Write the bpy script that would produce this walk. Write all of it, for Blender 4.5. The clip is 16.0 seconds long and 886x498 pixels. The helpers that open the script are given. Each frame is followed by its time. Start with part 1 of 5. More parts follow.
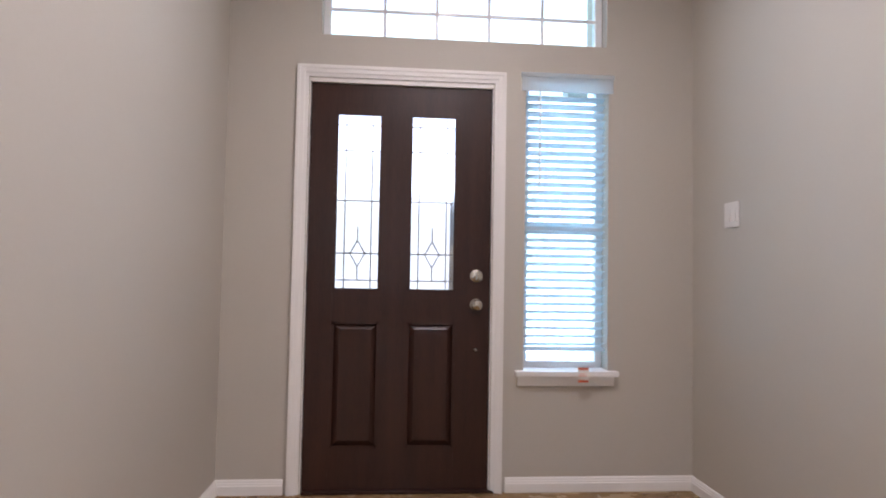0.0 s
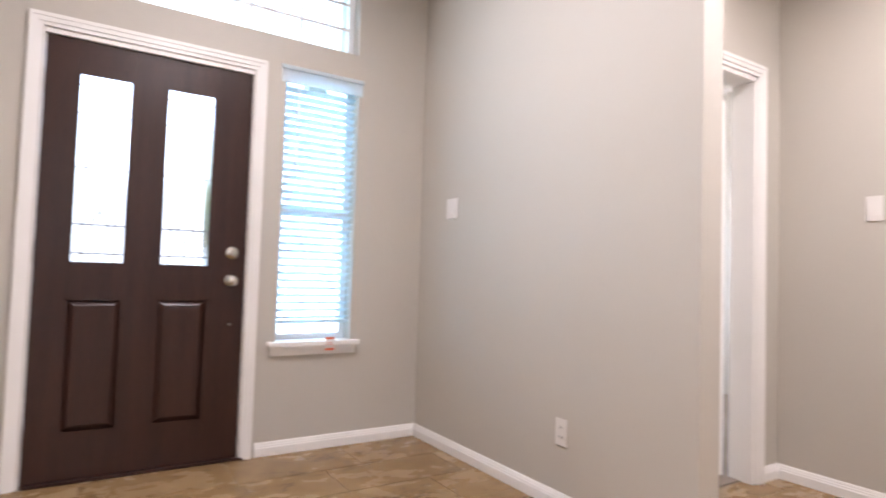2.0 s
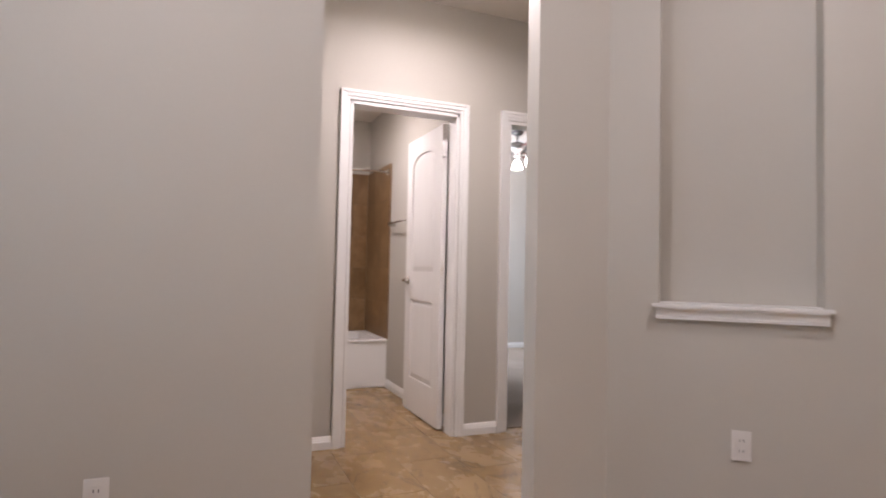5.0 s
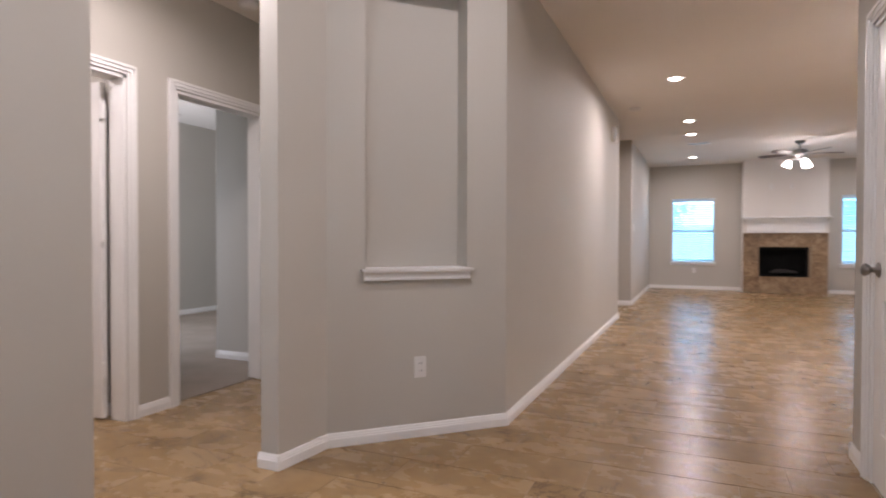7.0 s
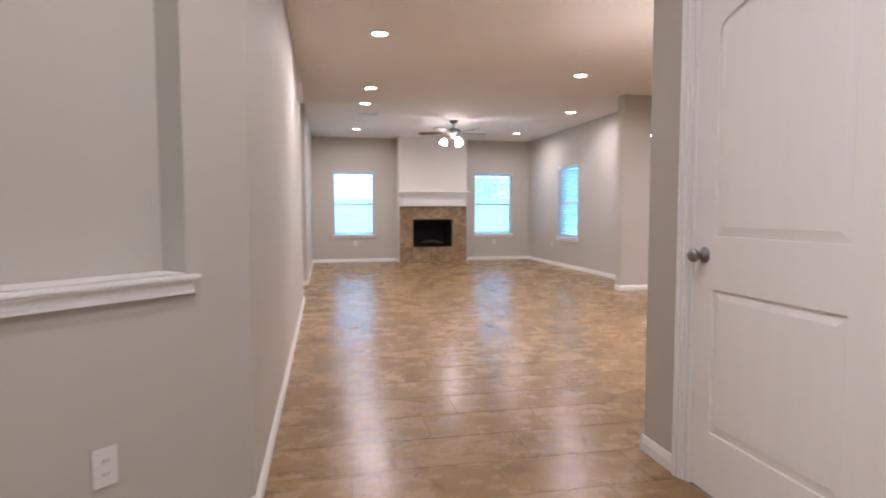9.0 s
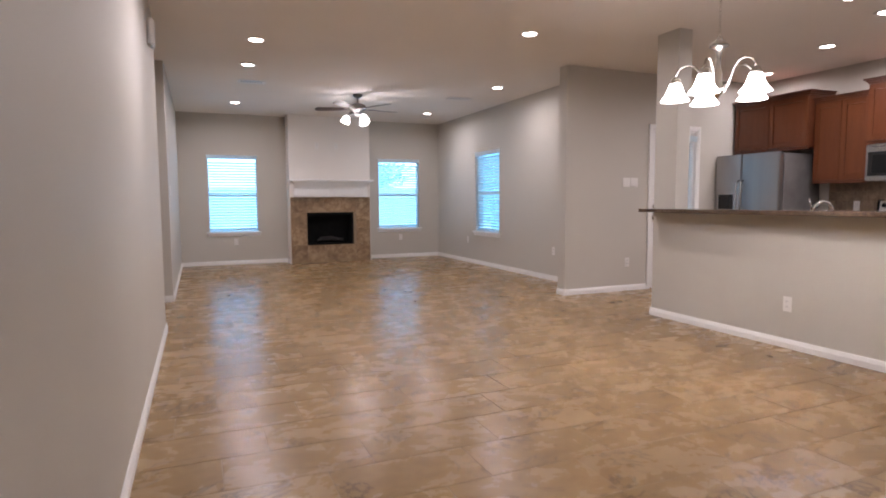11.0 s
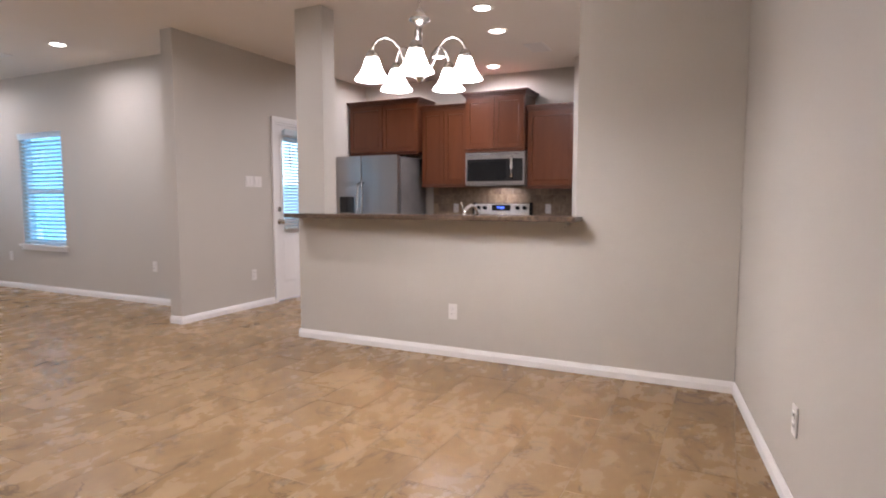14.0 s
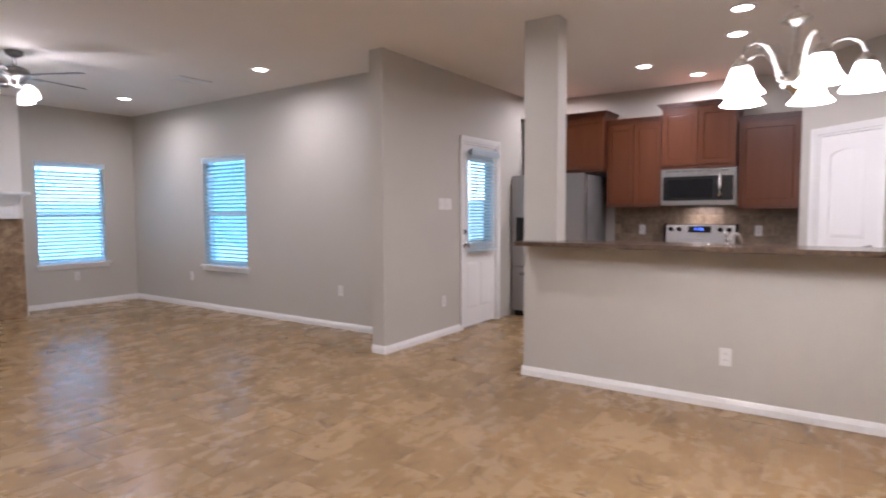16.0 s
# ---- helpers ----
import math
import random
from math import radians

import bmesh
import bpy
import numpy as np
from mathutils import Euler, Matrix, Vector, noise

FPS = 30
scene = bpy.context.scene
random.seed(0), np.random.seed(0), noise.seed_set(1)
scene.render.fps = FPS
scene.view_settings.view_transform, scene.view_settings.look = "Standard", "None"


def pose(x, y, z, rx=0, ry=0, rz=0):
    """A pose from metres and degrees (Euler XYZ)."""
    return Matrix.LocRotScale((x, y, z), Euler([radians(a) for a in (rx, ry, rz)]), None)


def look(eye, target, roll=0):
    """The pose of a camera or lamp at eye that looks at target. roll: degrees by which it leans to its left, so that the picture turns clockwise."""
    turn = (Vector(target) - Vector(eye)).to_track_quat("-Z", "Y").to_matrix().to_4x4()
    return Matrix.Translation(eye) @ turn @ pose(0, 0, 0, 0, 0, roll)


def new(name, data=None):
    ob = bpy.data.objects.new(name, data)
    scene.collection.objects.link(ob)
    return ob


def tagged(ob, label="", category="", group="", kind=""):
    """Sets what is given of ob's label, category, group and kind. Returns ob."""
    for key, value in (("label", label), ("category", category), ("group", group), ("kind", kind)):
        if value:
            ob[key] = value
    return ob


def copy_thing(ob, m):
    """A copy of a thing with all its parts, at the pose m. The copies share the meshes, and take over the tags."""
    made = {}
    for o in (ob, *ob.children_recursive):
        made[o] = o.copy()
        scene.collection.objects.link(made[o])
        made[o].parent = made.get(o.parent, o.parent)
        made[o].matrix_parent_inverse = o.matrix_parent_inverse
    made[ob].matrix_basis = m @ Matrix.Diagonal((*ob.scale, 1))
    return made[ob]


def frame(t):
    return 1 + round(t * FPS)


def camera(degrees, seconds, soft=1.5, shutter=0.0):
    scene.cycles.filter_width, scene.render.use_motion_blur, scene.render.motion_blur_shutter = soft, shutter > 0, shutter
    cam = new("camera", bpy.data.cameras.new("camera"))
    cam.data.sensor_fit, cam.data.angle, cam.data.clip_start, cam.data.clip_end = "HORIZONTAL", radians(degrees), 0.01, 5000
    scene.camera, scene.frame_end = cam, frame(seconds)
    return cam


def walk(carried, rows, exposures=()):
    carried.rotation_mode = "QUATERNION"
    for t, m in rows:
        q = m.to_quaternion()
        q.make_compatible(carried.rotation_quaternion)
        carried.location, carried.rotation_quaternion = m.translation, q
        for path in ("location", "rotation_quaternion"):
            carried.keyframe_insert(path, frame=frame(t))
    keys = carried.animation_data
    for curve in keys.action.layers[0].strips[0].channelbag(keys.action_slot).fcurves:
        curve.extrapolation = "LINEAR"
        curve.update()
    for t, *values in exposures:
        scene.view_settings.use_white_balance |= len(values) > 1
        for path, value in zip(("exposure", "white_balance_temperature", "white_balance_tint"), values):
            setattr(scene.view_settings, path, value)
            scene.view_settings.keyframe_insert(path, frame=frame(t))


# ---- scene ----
cam = camera(75.2, 16.0, soft=1.9, shutter=0.5)
PATH = [
    (0, (-0.067, -0.183, 1.083), (0.083, 1.81, 1.168), 1.0),
    (0.5, (-0.084, -0.283, 1.064), (0.16, 1.701, 1.129), 1.1),
    (1, (-0.139, -0.401, 1.066), (0.295, 1.55, 1.129), 1.3),
    (1.5, (-0.225, -0.465, 1.021), (0.494, 1.4, 1.11), 1.6),
    (2, (-0.357, -0.421, 0.996), (0.713, 1.266, 1.084), 1.8),
    (2.5, (-0.427, -0.267, 0.989), (0.954, 1.177, 1.086), 1.8),
    (3, (-0.576, 0.021, 1.03), (1.15, 1.03, 1.096), 2.0),
    (3.5, (-0.606, 0.336, 1.052), (1.325, 0.855, 1.091), 2.3),
    (4, (-0.532, 0.638, 1.018), (1.466, 0.67, 1.098), 2.5),
    (4.5, (-0.565, 0.914, 0.996), (1.366, 0.407, 1.11), 2.1),
    (4.7, (-0.601, 0.989, 1.014), (1.303, 0.384, 1.113), 1.7),
    (6.8, (-0.438, 2.052, 1.095), (0.475, 0.272, 1.08), 0.2),
    (7, (-0.343, 2.01, 1.084), (0.469, 0.182, 1.052), 0.1),
    (7.5, (-0.152, 1.924, 1.085), (0.359, -0.008, 1.002), 0.2),
    (8, (0.036, 1.671, 1.092), (0.174, -0.321, 0.983), -0.1),
    (8.5, (0.241, 1.347, 1.114), (0.1, -0.644, 0.99), -0.1),
    (9, (0.412, 0.981, 1.132), (0.01, -0.974, 1.0), -0.1),
    (9.2, (0.44, 0.807, 1.121), (-0.062, -1.124, 0.986), -0.2),
    (11.5, (0.306, -0.941, 1.16), (-0.532, -2.749, 0.989), -0.3),
    (12, (0.167, -1.153, 1.157), (-0.827, -2.88, 0.985), -0.3),
    (12.5, (0.098, -1.357, 1.144), (-1.19, -2.878, 0.975), -0.1),
    (13, (0.031, -1.514, 1.129), (-1.48, -2.814, 0.967), 0.1),
    (13.5, (-0.003, -1.657, 1.144), (-1.683, -2.73, 0.979), -0.1),
    (14, (0.058, -1.86, 1.181), (-1.731, -2.738, 1.01), 0.0),
    (14.5, (0.118, -2.051, 1.203), (-1.714, -2.833, 1.023), 0.1),
    (15, (0.138, -2.313, 1.23), (-1.696, -3.091, 1.053), 0.1),
    (15.5, (0.181, -2.715, 1.275), (-1.555, -3.697, 1.126), -0.0),
    (16, (0.268, -3.09, 1.294), (-1.376, -4.222, 1.165), -0.3),
]
walk(cam, [(t, look(e, g, r)) for t, e, g, r in PATH], exposures=[(0.0, 2.07, 6500, 22), (1.0, 2.34, 6500, 20), (1.5, 2.54, 6500, 20), (2.0, 2.74, 6450, 20), (2.5, 2.64, 6450, 20), (3.5, 2.27, 6550, 22), (4.5, 2.02, 6550, 22), (7.0, 1.83, 6550, 21), (8.0, 2.14, 6500, 21), (9.0, 2.07, 6450, 21), (11.5, 1.66, 6290, 20), (12.5, 1.73, 6190, 20), (14.5, 1.92, 6190, 19), (15.5, 1.89, 5990, 19), (16.0, 1.81, 5990, 19)])

CEIL = 2.745      # living, dining, kitchen and halls
FOYER = 3.05      # foyer ceiling

# ---- world and sun ----
world = bpy.data.worlds.new("world")
scene.world = world
world.use_nodes = True
wn = world.node_tree
sky = wn.nodes.new("ShaderNodeTexSky")
sky.sky_type = "NISHITA"
sky.sun_disc = False
sky.sun_elevation = radians(63)
sky.sun_rotation = radians(24)
bg = wn.nodes["Background"]
bg.inputs["Strength"].default_value = 0.14
wn.links.new(sky.outputs["Color"], bg.inputs["Color"])
sun_data = bpy.data.lights.new("sun", "SUN")
sun_data.energy, sun_data.angle, sun_data.color = 3.0, radians(0.6), (1.0, 0.95, 0.88)
sun = new("sun", sun_data)
sun.matrix_world = look((0, 0, 30), (-2.0, -4.5, 20))

LAMP_WARM = (1.0, 0.955, 0.955)


def lamp(name, m, watts, size, colour=LAMP_WARM, shape="DISK", size_y=None, spread=180):
    d = bpy.data.lights.new(name, "AREA")
    d.energy, d.shape, d.size, d.color = watts, shape, size, colour
    if size_y:
        d.size_y = size_y
    d.spread = radians(spread)
    ob = new(name, d)
    ob.matrix_world = m
    return tagged(ob, kind="structure")


def bulb(name, at, watts, radius=0.03, colour=LAMP_WARM):
    d = bpy.data.lights.new(name, "POINT")
    d.energy, d.shadow_soft_size, d.color = watts, radius, colour
    ob = new(name, d)
    ob.location = at
    return tagged(ob, kind="structure")


# ---- materials ----
def material(name, base, rough=0.6, metal=0.0, second=None, scale=3.0, fine=120.0, bump=0.0, bump_scale=300.0, mixing=0.5,
             stretch=(1, 1, 1), random=0.0, emit=None, strength=0.0, spec=0.5, coat=0.0):
    m = bpy.data.materials.new(name)
    m.use_nodes = True
    nt = m.node_tree
    b = nt.nodes["Principled BSDF"]
    b.inputs["Base Color"].default_value = (*base, 1)
    b.inputs["Roughness"].default_value = rough
    b.inputs["Metallic"].default_value = metal
    b.inputs["Specular IOR Level"].default_value = spec
    b.inputs["Coat Weight"].default_value = coat
    tc = nt.nodes.new("ShaderNodeTexCoord")
    mp = nt.nodes.new("ShaderNodeMapping")
    mp.inputs["Scale"].default_value = stretch
    nt.links.new(tc.outputs["Object"], mp.inputs["Vector"])
    if second:
        n1 = nt.nodes.new("ShaderNodeTexNoise")
        n1.inputs["Scale"].default_value, n1.inputs["Detail"].default_value = scale, 6
        nt.links.new(mp.outputs["Vector"], n1.inputs["Vector"])
        n2 = nt.nodes.new("ShaderNodeTexNoise")
        n2.inputs["Scale"].default_value, n2.inputs["Detail"].default_value = fine, 3
        nt.links.new(mp.outputs["Vector"], n2.inputs["Vector"])
        add = nt.nodes.new("ShaderNodeMath")
        add.operation = "MULTIPLY_ADD"
        add.inputs[1].default_value = mixing
        nt.links.new(n2.outputs["Fac"], add.inputs[0])
        nt.links.new(n1.outputs["Fac"], add.inputs[2])
        ramp = nt.nodes.new("ShaderNodeMapRange")
        ramp.inputs["From Min"].default_value = 0.35 + 0.5 * mixing - 0.1
        ramp.inputs["From Max"].default_value = 0.65 + 0.5 * mixing + 0.1
        nt.links.new(add.outputs[0], ramp.inputs["Value"])
        mix = nt.nodes.new("ShaderNodeMix")
        mix.data_type = "RGBA"
        mix.inputs[6].default_value, mix.inputs[7].default_value = (*base, 1), (*second, 1)
        nt.links.new(ramp.outputs["Result"], mix.inputs[0])
        out = mix.outputs[2]
        if random:
            info = nt.nodes.new("ShaderNodeObjectInfo")
            hsv = nt.nodes.new("ShaderNodeHueSaturation")
            vr = nt.nodes.new("ShaderNodeMapRange")
            vr.inputs["To Min"].default_value, vr.inputs["To Max"].default_value = 1 - random, 1 + random
            nt.links.new(info.outputs["Random"], vr.inputs["Value"])
            nt.links.new(vr.outputs["Result"], hsv.inputs["Value"])
            nt.links.new(out, hsv.inputs["Color"])
            out = hsv.outputs["Color"]
        nt.links.new(out, b.inputs["Base Color"])
    if bump:
        n3 = nt.nodes.new("ShaderNodeTexNoise")
        n3.inputs["Scale"].default_value, n3.inputs["Detail"].default_value = bump_scale, 4
        nt.links.new(mp.outputs["Vector"], n3.inputs["Vector"])
        bp = nt.nodes.new("ShaderNodeBump")
        bp.inputs["Strength"].default_value, bp.inputs["Distance"].default_value = bump, 0.002
        nt.links.new(n3.outputs["Fac"], bp.inputs["Height"])
        nt.links.new(bp.outputs["Normal"], b.inputs["Normal"])
    if emit:
        b.inputs["Emission Color"].default_value = (*emit, 1)
        b.inputs["Emission Strength"].default_value = strength
    return m


def stone(name, dark, mid, light, vein, rough, scale=1.6, warp=0.35, bump=0.15, low=0.37, high=0.64, vary=0.11, vein_width=0.005, vein_mask=(0.50, 0.60), vein_depth=0.65, spec=0.5):
    """Mottled, veined stone tile that differs from piece to piece."""
    m = bpy.data.materials.new(name)
    m.use_nodes = True
    nt = m.node_tree
    b = nt.nodes["Principled BSDF"]
    geo = nt.nodes.new("ShaderNodeNewGeometry")
    info = nt.nodes.new("ShaderNodeObjectInfo")
    shift = nt.nodes.new("ShaderNodeVectorMath")
    shift.operation = "SCALE"
    shift.inputs[0].default_value = (17.0, 31.0, 53.0)
    add_r = nt.nodes.new("ShaderNodeMath")
    nt.links.new(info.outputs["Random"], add_r.inputs[0])
    nt.links.new(geo.outputs["Random Per Island"], add_r.inputs[1])
    nt.links.new(add_r.outputs[0], shift.inputs["Scale"])
    pos = nt.nodes.new("ShaderNodeVectorMath")
    pos.operation = "ADD"
    nt.links.new(geo.outputs["Position"], pos.inputs[0])
    nt.links.new(shift.outputs[0], pos.inputs[1])
    stretch = nt.nodes.new("ShaderNodeMapping")
    stretch.inputs["Scale"].default_value = (0.85, 1.2, 1.0)
    nt.links.new(pos.outputs[0], stretch.inputs["Vector"])

    def nz(sc, detail, dist, rough_n=0.55):
        n = nt.nodes.new("ShaderNodeTexNoise")
        n.inputs["Scale"].default_value, n.inputs["Detail"].default_value = sc, detail
        n.inputs["Distortion"].default_value, n.inputs["Roughness"].default_value = dist, rough_n
        nt.links.new(stretch.outputs["Vector"], n.inputs["Vector"])
        return n
    na, nb = nz(scale * 0.7, 6, warp, 0.55), nz(scale * 2.6, 8, 0.35, 0.60)
    n1 = nt.nodes.new("ShaderNodeMix")
    n1.inputs[0].default_value = 0.5
    nt.links.new(na.outputs["Fac"], n1.inputs[2])
    nt.links.new(nb.outputs["Fac"], n1.inputs[3])
    ramp = nt.nodes.new("ShaderNodeValToRGB")
    ramp.color_ramp.elements[0].position, ramp.color_ramp.elements[1].position = low, high
    ramp.color_ramp.elements[0].color, ramp.color_ramp.elements[1].color = (*dark, 1), (*light, 1)
    e = ramp.color_ramp.elements.new((low + high) / 2)
    e.color = (*mid, 1)
    nt.links.new(n1.outputs[0], ramp.inputs["Fac"])
    b.inputs["Specular IOR Level"].default_value = spec
    n2 = nz(scale * 0.55, 7, 1.6, 0.62)
    ridge = nt.nodes.new("ShaderNodeMath")
    ridge.operation = "SUBTRACT"
    ridge.inputs[1].default_value = 0.5
    nt.links.new(n2.outputs["Fac"], ridge.inputs[0])
    ab = nt.nodes.new("ShaderNodeMath")
    ab.operation = "ABSOLUTE"
    nt.links.new(ridge.outputs[0], ab.inputs[0])
    mr = nt.nodes.new("ShaderNodeMapRange")
    mr.inputs["From Min"].default_value, mr.inputs["From Max"].default_value = 0.0, vein_width
    mr.inputs["To Min"].default_value, mr.inputs["To Max"].default_value = vein_depth, 0.0
    nt.links.new(ab.outputs[0], mr.inputs["Value"])
    n4 = nz(scale * 1.1, 2, 0.3)
    mask = nt.nodes.new("ShaderNodeMapRange")
    mask.inputs["From Min"].default_value, mask.inputs["From Max"].default_value = vein_mask
    nt.links.new(n4.outputs["Fac"], mask.inputs["Value"])
    mul = nt.nodes.new("ShaderNodeMath")
    mul.operation = "MULTIPLY"
    nt.links.new(mr.outputs["Result"], mul.inputs[0])
    nt.links.new(mask.outputs["Result"], mul.inputs[1])
    mix = nt.nodes.new("ShaderNodeMix")
    mix.data_type = "RGBA"
    nt.links.new(mul.outputs[0], mix.inputs[0])
    nt.links.new(ramp.outputs["Color"], mix.inputs[6])
    mix.inputs[7].default_value = (*vein, 1)
    hsv = nt.nodes.new("ShaderNodeHueSaturation")
    vr = nt.nodes.new("ShaderNodeMapRange")
    vr.inputs["To Min"].default_value, vr.inputs["To Max"].default_value = 1 - vary, 1 + vary
    fr = nt.nodes.new("ShaderNodeMath")
    fr.operation = "FRACT"
    nt.links.new(add_r.outputs[0], fr.inputs[0])
    nt.links.new(fr.outputs[0], vr.inputs["Value"])
    nt.links.new(vr.outputs["Result"], hsv.inputs["Value"])
    nt.links.new(mix.outputs[2], hsv.inputs["Color"])
    nt.links.new(hsv.outputs["Color"], b.inputs["Base Color"])
    rr = nt.nodes.new("ShaderNodeMapRange")
    rr.inputs["To Min"].default_value, rr.inputs["To Max"].default_value = rough - 0.06, rough + 0.10
    nt.links.new(n1.outputs[0], rr.inputs["Value"])
    nt.links.new(rr.outputs["Result"], b.inputs["Roughness"])
    bp = nt.nodes.new("ShaderNodeBump")
    bp.inputs["Strength"].default_value, bp.inputs["Distance"].default_value = bump, 0.004
    n5 = nz(9.0, 4, 0.5)
    nt.links.new(n5.outputs["Fac"], bp.inputs["Height"])
    nt.links.new(bp.outputs["Normal"], b.inputs["Normal"])
    return m


def glass(name, tint=(1, 1, 1), rough=0.0, texture=0.0):
    m = bpy.data.materials.new(name)
    m.use_nodes = True
    nt = m.node_tree
    b = nt.nodes["Principled BSDF"]
    b.inputs["Base Color"].default_value = (*tint, 1)
    b.inputs["Transmission Weight"].default_value = 1.0
    b.inputs["Roughness"].default_value = rough
    b.inputs["IOR"].default_value = 1.45
    if texture:
        tc = nt.nodes.new("ShaderNodeTexCoord")
        n = nt.nodes.new("ShaderNodeTexNoise")
        n.inputs["Scale"].default_value = 60
        nt.links.new(tc.outputs["Object"], n.inputs["Vector"])
        bp = nt.nodes.new("ShaderNodeBump")
        bp.inputs["Strength"].default_value, bp.inputs["Distance"].default_value = texture, 0.002
        nt.links.new(n.outputs["Fac"], bp.inputs["Height"])
        nt.links.new(bp.outputs["Normal"], b.inputs["Normal"])
    return m


PAINT = material("greige_wall_paint", (0.492, 0.462, 0.409), 0.62, second=(0.467, 0.437, 0.386), scale=1.2, fine=60, mixing=0.3, bump=0.12, bump_scale=160, spec=0.35)
CEILING = material("ceiling_paint", (0.78, 0.73, 0.67), 0.85, second=(0.75, 0.70, 0.64), scale=1.5, fine=80, mixing=0.4, bump=0.25, bump_scale=110, spec=0.2)
BREAST = material("off_white_breast_paint", (0.70, 0.655, 0.60), 0.5, second=(0.67, 0.625, 0.575), scale=1.2, fine=60, mixing=0.3, bump=0.1, bump_scale=160)
TRIM = material("white_trim_paint", (0.80, 0.785, 0.76), 0.38, second=(0.77, 0.755, 0.73), scale=4, fine=90, mixing=0.3)
DOOR_WHITE = material("white_door_paint", (0.79, 0.77, 0.745), 0.36, second=(0.76, 0.74, 0.715), scale=3, fine=140, mixing=0.5, stretch=(6, 6, 0.5), bump=0.06, bump_scale=90)
PLATE = material("white_plastic", (0.70, 0.675, 0.645), 0.35)
SLOT = material("dark_slot", (0.03, 0.03, 0.03), 0.6)
ESPRESSO = material("espresso_stained_wood", (0.020, 0.0070, 0.0050), 0.32, second=(0.040, 0.0145, 0.0100), scale=2.2, fine=26, mixing=0.9, stretch=(9, 9, 0.6), bump=0.12, bump_scale=40, spec=0.45)
NICKEL = material("satin_nickel", (0.62, 0.59, 0.55), 0.26, metal=1.0, second=(0.42, 0.40, 0.37), scale=20, fine=200)
PEWTER = material("pewter_metal", (0.30, 0.29, 0.28), 0.38, metal=1.0, second=(0.24, 0.23, 0.22), scale=20, fine=200)
CHROME = material("chrome", (0.85, 0.85, 0.85), 0.10, metal=1.0)
STEEL = material("brushed_stainless_steel", (0.46, 0.455, 0.45), 0.27, metal=1.0, second=(0.40, 0.395, 0.39), scale=2, fine=60, mixing=0.6, stretch=(1, 1, 14))
# darker copy of STEEL; the fridge doors' dimmer look is put into the colour
STEEL_DARK = material("darkened_fridge_stainless", (0.40, 0.385, 0.375), 0.38, metal=1.0, second=(0.35, 0.34, 0.335), scale=1.2, fine=70, mixing=0.5, stretch=(9, 9, 0.3))
STEEL_SIDE = material("grey_appliance_side", (0.16, 0.15, 0.145), 0.5, second=(0.10, 0.093, 0.088), scale=6, fine=200, mixing=0.5)
BLACK_GLASS = material("black_glass", (0.012, 0.012, 0.013), 0.08)
BLACK = material("matt_black", (0.005, 0.005, 0.005), 0.8, second=(0.009, 0.009, 0.009), scale=8, fine=120, spec=0.15)
CHAR = material("charred_ceramic", (0.03, 0.026, 0.024), 0.9, second=(0.012, 0.010, 0.009), scale=12, fine=80, bump=0.5, bump_scale=60)
CHERRY = material("cherry_stained_wood", (0.092, 0.026, 0.009), 0.30, second=(0.118, 0.036, 0.013), scale=2.0, fine=24, mixing=0.6, stretch=(8, 8, 0.7), random=0.10, spec=0.45)
CHERRY_DARK = material("cherry_wood_edge", (0.070, 0.020, 0.008), 0.36, second=(0.10, 0.030, 0.012), scale=2.5, fine=30, mixing=0.8, stretch=(0.7, 0.7, 8))
GRANITE = material("brown_granite", (0.018, 0.011, 0.008), 0.16, second=(0.17, 0.115, 0.075), scale=38, fine=150, mixing=0.8)
FLOOR_TILE = stone("travertine_look_floor_tile", (0.186, 0.111, 0.046), (0.268, 0.172, 0.080), (0.336, 0.228, 0.116), (0.075, 0.042, 0.020), 0.25, scale=3.2, warp=0.5, bump=0.20, low=0.30, high=0.70, vary=0.05, vein_width=0.022, vein_mask=(0.46, 0.56), vein_depth=0.8, spec=0.24)
GROUT = material("tan_grout", (0.33, 0.25, 0.165), 0.85, second=(0.24, 0.175, 0.11), scale=6, fine=200, bump=0.2)
HEARTH_TILE = stone("brown_hearth_tile", (0.15, 0.088, 0.045), (0.26, 0.17, 0.095), (0.40, 0.29, 0.18), (0.07, 0.036, 0.018), 0.34, scale=5.0, warp=1.2)
BATH_TILE = stone("brown_bath_tile", (0.15, 0.083, 0.035), (0.21, 0.122, 0.055), (0.285, 0.178, 0.088), (0.07, 0.038, 0.018), 0.36, scale=2.2, warp=1.0)
SPLASH_TILE = stone("beige_backsplash_tile", (0.13, 0.085, 0.05), (0.20, 0.14, 0.09), (0.28, 0.21, 0.14), (0.10, 0.06, 0.035), 0.4, scale=8)
TUB = material("white_acrylic", (0.80, 0.79, 0.77), 0.22)
CARPET = material("beige_carpet", (0.30, 0.25, 0.205), 0.95, second=(0.22, 0.18, 0.145), scale=2.4, fine=420, mixing=1.0, bump=0.8, bump_scale=500, spec=0.1)
VINYL = material("white_vinyl", (0.80, 0.81, 0.82), 0.4)
SLAT = material("white_blind_slat", (0.82, 0.82, 0.82), 0.45, second=(0.79, 0.79, 0.79), scale=5, fine=100)
_nt = SLAT.node_tree
# translucent share of the white slats, with daylight's cyan put into its colour
_tr = _nt.nodes.new("ShaderNodeBsdfTranslucent")
_tr.inputs["Color"].default_value = (0.72, 0.86, 0.92, 1)
_mx = _nt.nodes.new("ShaderNodeMixShader")
_mx.inputs[0].default_value = 0.58
_nt.links.new(_nt.nodes["Principled BSDF"].outputs[0], _mx.inputs[1])
_nt.links.new(_tr.outputs[0], _mx.inputs[2])
